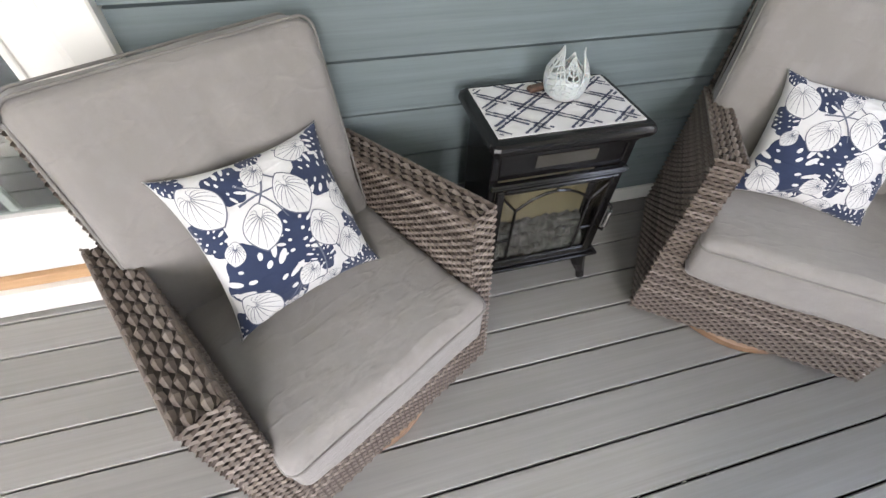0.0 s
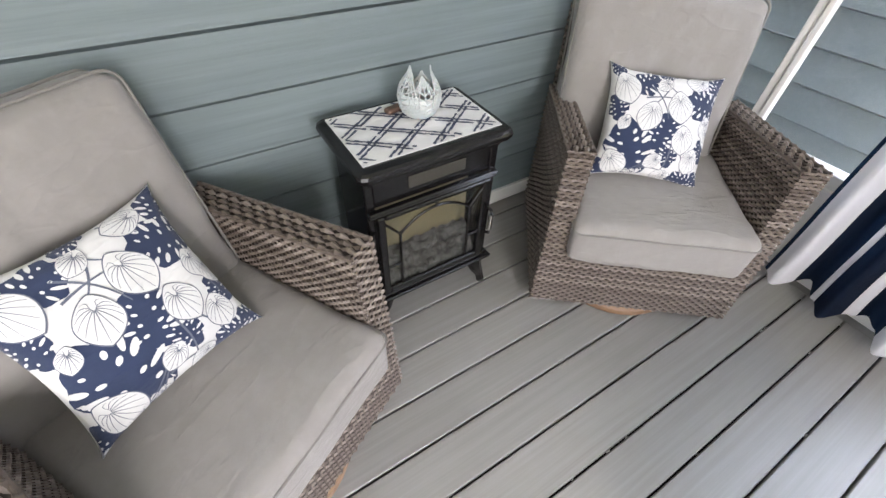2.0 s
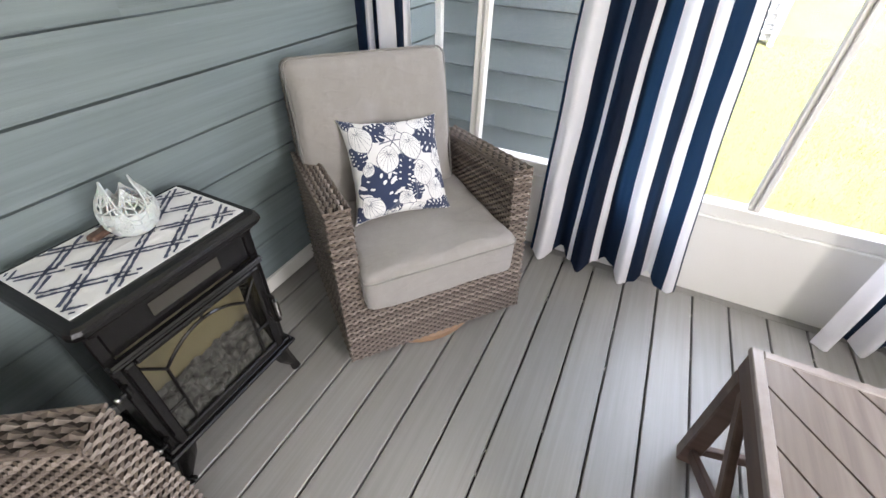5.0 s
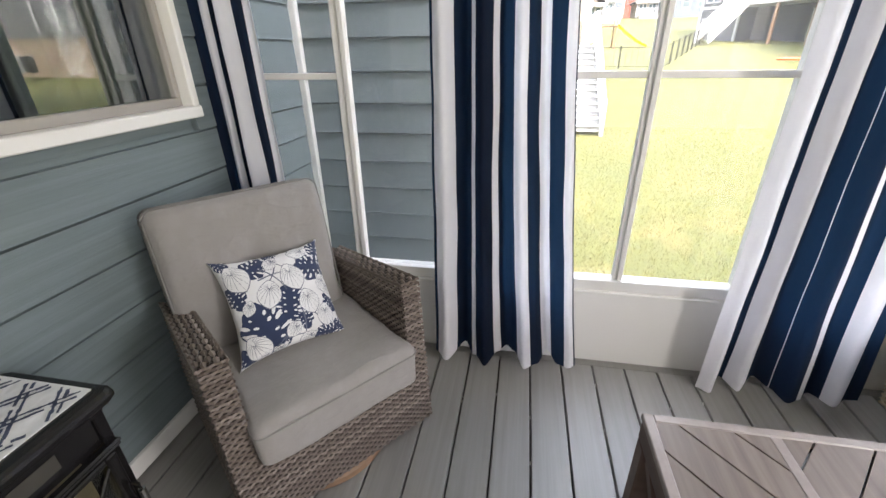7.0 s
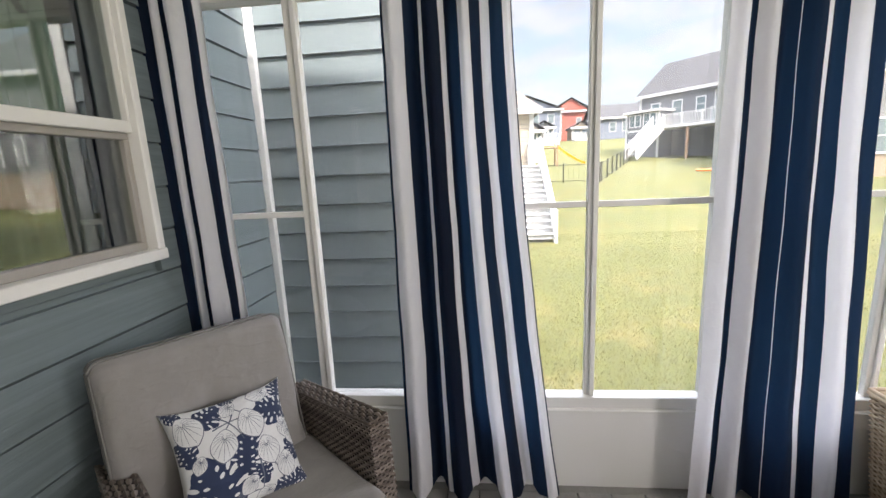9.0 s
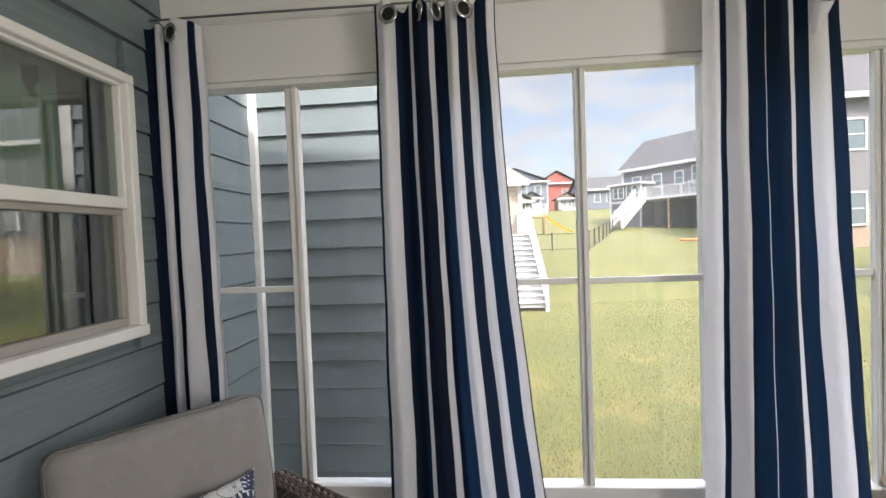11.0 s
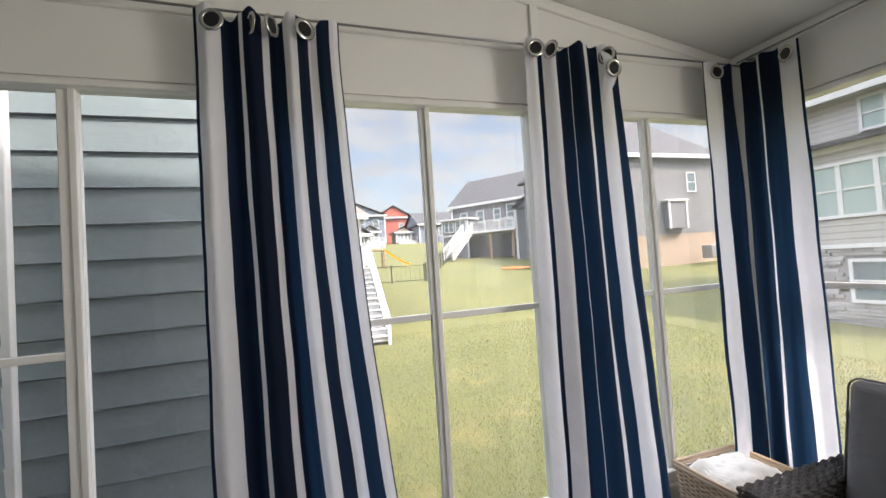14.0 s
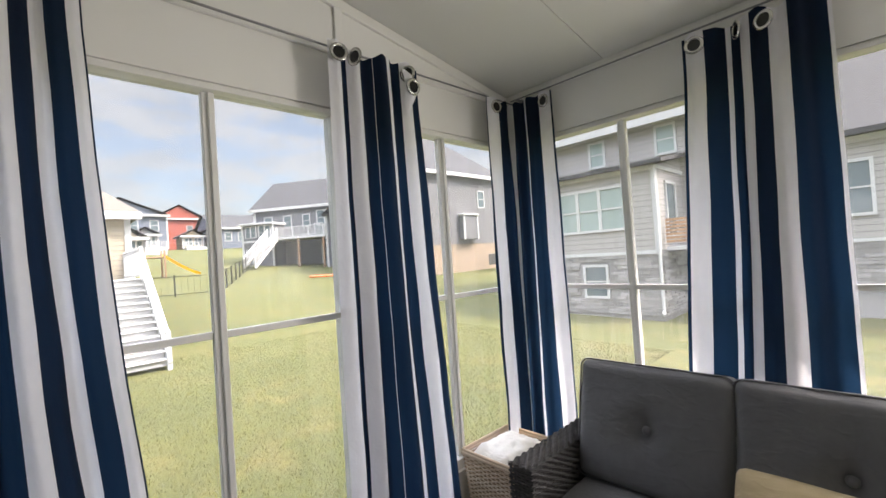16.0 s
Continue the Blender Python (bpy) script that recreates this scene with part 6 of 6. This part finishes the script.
def plain_house(m, w, d, hgt, rise, wall, label, along="x", wins=(), base=0.0, base_mat=None, hip=0.0, roof=None, extra=None):
    """A far house: local x along its front, the front at y = 0 facing -y, depth d behind it. wins: (x, z, w, h, lites)."""
    h = thing("house", m, label, "house", "neighbour houses")
    bm = bmesh.new()
    add_box(bm, (0, 0, base - (0 if base_mat else 2)), (w, d, hgt))
    if not hip:
        gable_fill(bm, 0, w, 0, d, hgt, rise * 0.97, along)
    part("wall", bm, wall, h)
    if base_mat:
        bm = bmesh.new()
        add_box(bm, (0.03, 0.03, -2), (w - 0.03, d - 0.03, base))
        part("basement", bm, base_mat, h)
    bm = bmesh.new()
    prism_roof(bm, 0, w, 0, d, hgt + 0.16, rise, along, 0.4, hip)
    part("roof", bm, roof or M_ROOF, h)
    bm = bmesh.new()
    for x in (0, w):
        add_box(bm, (x - 0.1, -0.06, base), (x + 0.1, 0.1, hgt))
    add_box(bm, (-0.42, -0.45, hgt - 0.12), (w + 0.42, -0.36, hgt + 0.16))
    part("trim", bm, M_HTRIM, h)
    for x, z, ww, hh, li in wins:
        far_window(h, m @ pose(x + ww, 0, z, 0, 0, 180), ww, hh, li)
    return h


# hip-roofed grey house with a tan brick basement, east-south-east; its front faces west
FW = Matrix.Rotation(-math.pi / 2, 4, "Z")       # local front (-y) turned to the west
M_TANBRICK = painted("tan_brick", (0.25, 0.19, 0.135), 0.85, 0.5, 0.3)
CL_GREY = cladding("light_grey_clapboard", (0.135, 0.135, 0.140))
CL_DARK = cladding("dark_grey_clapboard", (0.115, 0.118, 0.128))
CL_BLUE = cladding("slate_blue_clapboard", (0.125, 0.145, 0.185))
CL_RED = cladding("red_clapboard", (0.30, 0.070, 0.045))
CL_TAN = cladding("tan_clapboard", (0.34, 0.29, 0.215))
e2 = plain_house(pose(21.5, -20.0, 0.35) @ FW, 10.9, 10, 7.55, 4.6, CL_GREY, "light grey hip-roofed house with tan brick basement", "x",
                 ((0.6, 4.9, 1.1, 1.5, 1), (7.7, 5.1, 0.7, 1.3, 1), (0.7, 1.0, 1.0, 1.6, 1)), 2.05, M_TANBRICK, 4.5)
bay = bmesh.new()
add_box(bay, (5.3, -0.5, 2.4), (6.9, 0.0, 4.3), 0.03)
part("box_bay", bay, CL_GREY, e2)
bay = bmesh.new()
add_box(bay, (5.15, -0.62, 4.3), (7.05, 0.0, 4.45), 0.03)
add_box(bay, (5.25, -0.56, 2.4), (5.39, -0.45, 4.3))
add_box(bay, (6.81, -0.56, 2.4), (6.95, -0.45, 4.3))
part("bay_trim", bay, M_HTRIM, e2)
ac = bmesh.new()
add_box(ac, (7.6, -1.6, 0.2), (8.4, -0.8, 1.1), 0.05)
part("condenser", ac, Mat("condenser_grey", (0.2, 0.2, 0.2), 0.5, 0.5).m, e2)

# dark grey house with a raised white deck; its front looks north-west over the lawn
DG = pose(44.4, -17.6, 1.75, 0, 0, -144)
dg = plain_house(DG, 16, 9, 5.9, 3.6, CL_DARK, "dark grey two-storey house with raised white deck", "x",
                 ((1.2, 3.9, 0.8, 1.2, 1), (3.4, 3.9, 0.8, 1.2, 1), (5.6, 3.9, 0.7, 1.2, 1), (7.2, 3.9, 1.6, 1.5, 2), (7.6, 0.0, 1.6, 2.0, 2), (6.9, 2.75, 0.8, 1.3, 1), (8.6, 2.75, 0.8, 1.3, 1)))
bm = bmesh.new()
add_box(bm, (0.0, -2.2, -2), (3.4, 0.0, 4.2))
part("sunroom", bm, CL_DARK, dg)
bm = bmesh.new()
add_box(bm, (-0.25, -2.5, 4.2), (3.65, 0.0, 4.4), 0.02)
add_box(bm, (-0.05, -2.26, -1), (0.12, -2.1, 4.2))
add_box(bm, (3.28, -2.26, -1), (3.45, -2.1, 4.2))
add_box(bm, (0.0, -2.24, 2.45), (3.4, -2.19, 2.65))
part("sunroom_trim", bm, M_HTRIM, dg)
for x, z, w, hh, li in ((0.4, 3.0, 1.1, 1.0, 2), (1.9, 2.7, 1.2, 1.35, 2), (0.4, 0.4, 0.7, 1.3, 1)):
    far_window(dg, DG @ pose(x + w, -2.2, z, 0, 0, 180), w, hh, li)
bm = bmesh.new()
add_box(bm, (9.6, -3.0, -2), (15.5, 0.0, 4.4))
gable_fill(bm, 9.6, 15.5, -3.0, 0.0, 4.4, 2.1, "y")
part("front_wing", bm, CL_DARK, dg)
bm = bmesh.new()
prism_roof(bm, 9.6, 15.5, -3.0, 0.4, 4.55, 2.2, "y", 0.35)
part("wing_roof", bm, M_ROOF, dg)
bm = bmesh.new()
add_box(bm, (9.5, -3.06, -1), (9.7, -2.9, 4.4))
part("wing_trim", bm, M_HTRIM, dg)
far_window(dg, DG @ pose(12.0, -3.0, 2.4, 0, 0, 180), 1.0, 1.7, 1)
far_window(dg, DG @ pose(11.6, -3.0, 0.2, 0, 0, 180), 0.8, 1.4, 1)
bm = bmesh.new()
add_box(bm, (3.4, -3.2, 2.45), (9.5, -0.02, 2.7), 0.02)
part("deck", bm, M_HTRIM, dg, "raised white deck")
for x in (6.6, 9.2):
    bm = bmesh.new()
    add_box(bm, (x - 0.09, -3.1, -0.6), (x + 0.09, -2.92, 2.45))
    part("deck_post", bm, M_SWIVEL, dg)
railing(dg, (4.4, -3.15, 2.7), (9.5, -3.15, 2.7))
n = 14
bm = bmesh.new()
for i in range(n):
    add_box(bm, (3.5 + 0.0, -3.3 - i * 0.27, 2.58 - i * 0.19), (4.5, -3.03 - i * 0.27, 2.62 - i * 0.19))
add_beam(bm, (3.45, -3.2, 2.55), (3.45, -3.2 - n * 0.27, 2.55 - n * 0.19), 0.06, 0.28)
add_beam(bm, (4.55, -3.2, 2.55), (4.55, -3.2 - n * 0.27, 2.55 - n * 0.19), 0.06, 0.28)
part("stair", bm, M_HTRIM, dg, "white wooden stairs")
railing(dg, (3.45, -3.2, 2.6), (3.45, -3.2 - n * 0.27, 2.6 - n * 0.19))
railing(dg, (4.55, -3.2, 2.6), (4.55, -3.2 - n * 0.27, 2.6 - n * 0.19))

WIN2 = ((6.4, 2.7, 0.9, 1.4, 1), (8.8, 2.7, 0.9, 1.4, 1), (6.4, 0.3, 0.9, 1.4, 1))
blue = plain_house(pose(69.5, -3.3, 5.3) @ FW, 10.8, 11, 4.8, 2.3, CL_BLUE, "slate blue gabled house on the rise", "y", WIN2)
red = plain_house(pose(82.0, -14.4, 5.8) @ FW, 7.6, 11, 5.3, 2.4, CL_RED, "red gabled house on the rise", "y", ((4.9, 2.9, 0.8, 1.2, 1), (6.4, 2.9, 0.8, 1.2, 1)))
plain_house(pose(99.0, -20.5, 6.5) @ FW, 8.0, 11, 4.6, 2.4, CL_GREY, "pale grey gabled house on the rise", "x", ((2, 2.6, 0.9, 1.3, 1), (5, 2.6, 0.9, 1.3, 1)))
plain_house(pose(69.5, -20.2, 4.9) @ FW, 8.2, 11, 3.4, 2.6, CL_BLUE, "slate blue house behind the fence", "x", ((1.6, 1.4, 0.9, 1.3, 1), (3.6, 1.4, 0.9, 1.3, 1), (5.8, 1.4, 0.9, 1.3, 1)))
plain_house(pose(92.0, -29.5, 6.5) @ FW, 12.0, 11, 4.4, 3.0, CL_GREY, "grey house with a broad gable beyond the rise", "y", ((3.4, 2.6, 0.9, 1.3, 1), (6.9, 2.6, 0.9, 1.3, 1)))
# small porches in front of the blue and red houses
for bx, by, bz, mat, lab in ((64.5, -9.3, 5.0, CL_GREY, "white trimmed garden porch of the blue house"), (72.5, -16.6, 5.4, CL_TAN, "white trimmed garden porch of the red house")):
    ph = plain_house(pose(bx, by, bz) @ FW, 2.8, 4.5, 1.9, 1.0, mat, lab, "y", ((0.3, 0.6, 0.9, 1.0, 2), (1.6, 0.6, 0.9, 1.0, 2)))
    railing(ph, (0, -2.0, 0.1), (3.4, -2.0, 0.1), 0.8, 0.2, 1.7)
    bm = bmesh.new()
    add_box(bm, (0, -2.1, -0.8), (3.4, -0.01, 0.1), 0.02)
    part("porch_floor", bm, M_HTRIM, ph)
plain_house(pose(42.5, -4.6, 2.6) @ FW, 2.8, 4.0, 2.2, 1.1, CL_TAN, "tan garden room with white trim", "y", ((0.4, 0.8, 1.0, 1.2, 2), (1.8, 0.8, 1.0, 1.2, 2)))

# tan house next door with its white stair
tan = plain_house(pose(18.4, 8.0, -0.3) @ FW, 11.6, 9, 4.15, 2.4, CL_TAN, "tan clapboard house next door", "x", ((9.4, 2.1, 0.9, 1.5, 1), (6.0, 2.1, 0.9, 1.5, 1)), 0, None, 2.0, M_TANROOF)
st = thing("garden_stair", pose(0, 0, 0), "white wooden garden stair with railings", "stair")
n = 13
for i in range(n):
    bm = bmesh.new()
    z = -0.78 + (i + 1) * 0.172
    add_box(bm, (11.0 + i * 0.262, -3.42, z - 0.035), (11.0 + (i + 1) * 0.262 + 0.02, -2.46, z), 0.006)
    part("tread", bm, M_HTRIM, st)
    bm = bmesh.new()
    add_box(bm, (11.05 + i * 0.262, -3.42, z - 0.172), (11.07 + i * 0.262, -2.46, z - 0.037))
    part("riser", bm, painted("riser_grey", (0.30, 0.30, 0.30), 0.6), st)
for y in (-3.46, -2.42):
    bm = bmesh.new()
    add_beam(bm, (10.95, y, -0.80), (11.0 + n * 0.262, y, -0.80 + n * 0.172 + 0.05), 0.05, 0.30)
    part("stringer", bm, M_HTRIM, st)
    bm = bmesh.new()
    add_beam(bm, (10.98, y, -0.02), (11.0 + n * 0.262, y, n * 0.172 + 0.05), 0.09, 0.06)
    part("handrail", bm, M_HTRIM, st)
    for i in range(0, n, 1):
        bm = bmesh.new()
        x, z = 11.05 + i * 0.262, -0.72 + i * 0.172
        add_box(bm, (x - 0.018, y - 0.018, z), (x + 0.018, y + 0.018, z + 0.76))
        part("baluster", bm, M_HTRIM, st)
    bm = bmesh.new()
    add_box(bm, (10.92, y - 0.05, ground_z(11, y) - 0.05), (11.02, y + 0.05, 0.10), 0.008)
    part("rail_post", bm, M_HTRIM, st)
bm = bmesh.new()
add_box(bm, (14.42, -3.5, 1.30), (18.3, 3.5, 1.46), 0.01)
part("landing", bm, M_HTRIM, st)
railing(st, (14.45, -2.36, 1.46), (14.45, 3.4, 1.46), 0.95, 0.12)
railing(st, (14.45, -3.46, 1.46), (18.3, -3.46, 1.46), 0.95, 0.12)
for x, y in ((14.5, -3.4), (14.5, 0.5), (14.5, 3.3)):
    bm = bmesh.new()
    add_box(bm, (x - 0.07, y - 0.07, ground_z(x, y) - 0.1), (x + 0.07, y + 0.07, 1.30))
    part("landing_post", bm, M_HTRIM, st)


# ---- fences and garden things ----
def mesh_fence(p, q, label, hgt=1.25, step=0.11):
    f = thing("fence", None, label, "fence", "black garden fences")
    n = round(math.hypot(q[0] - p[0], q[1] - p[1]) / 2.2)
    pts = [(p[0] + (q[0] - p[0]) * i / n, p[1] + (q[1] - p[1]) * i / n) for i in range(n + 1)]
    mk = Mat("black_fence_metal", (0.015, 0.015, 0.016), 0.5).m
    for x, y in pts:
        g = ground_z(x, y)
        bm = bmesh.new()
        add_box(bm, (x - 0.035, y - 0.035, g - 0.1), (x + 0.035, y + 0.035, g + hgt + 0.05))
        part("post", bm, mk, f)
    for (x0, y0), (x1, y1) in zip(pts, pts[1:]):
        bm = bmesh.new()
        g0, g1 = ground_z(x0, y0), ground_z(x1, y1)
        for z in (0.12, hgt - 0.05):
            add_beam(bm, (x0, y0, g0 + z), (x1, y1, g1 + z), 0.025, 0.03)
        k = max(2, round(2.2 / step))
        for i in range(1, k):
            t = i / k
            x, y, g = x0 + (x1 - x0) * t, y0 + (y1 - y0) * t, g0 + (g1 - g0) * t
            add_beam(bm, (x, y, g + 0.05), (x, y, g + hgt), 0.010, 0.010, 0, (0, 1, 0))
        part("fence_panel", bm, mk, f)


mesh_fence((24.0, -8.3), (44.0, -17.2), "black metal garden fence climbing the lawn", 1.15, 0.44)
mesh_fence((24.0, -4.0), (24.0, -8.2), "black metal garden fence across the lawn", 1.1, 0.30)

ps = thing("play_slide", pose(36.0, -7.3, ground_z(36, -7.3)), "yellow plastic play slide on a wooden frame", "slide")
bm = bmesh.new()
prev = None
for i in range(13):
    t = i / 12
    x, z = -0.4 - 2.4 * t, 1.55 * (1 - t) ** 1.3 + 0.10
    cur = [bm.verts.new((0.35 * s0, x, z + e)) for s0, e in ((-1, 0.16), (-0.8, 0.0), (0.8, 0.0), (1, 0.16))]
    if prev:
        for k in range(3):
            bm.faces.new((prev[k], cur[k], cur[k + 1], prev[k + 1]))
    prev = cur
bmesh.ops.solidify(bm, geom=bm.faces[:], thickness=0.03)
part("chute", bm, painted("yellow_plastic", (0.75, 0.48, 0.02), 0.35), ps)
for sx in (-0.6, 0.6):
    for sy in (-0.4, 0.9):
        bm = bmesh.new()
        add_box(bm, (sx - 0.06, sy - 0.06, -0.1), (sx + 0.06, sy + 0.06, 2.1), 0.01)
        part("post", bm, M_SWIVEL, ps)
bm = bmesh.new()
add_box(bm, (-0.7, -0.45, 1.5), (0.7, 0.95, 1.6), 0.02)
part("platform", bm, M_SWIVEL, ps)

hose = bmesh.new()
add_tube(hose, [(27 + 1.25 * math.cos(a), -16.2 + 0.95 * math.sin(a), ground_z(27, -16.2) + 0.10) for a in np.linspace(0, 2 * math.pi, 30)[:-1]], 0.06, 8, True)
tagged(part("orange_ring", hose, painted("orange_plastic", (0.75, 0.16, 0.03), 0.5), None, "", True), "orange plastic edging ring on the lawn", "edging")
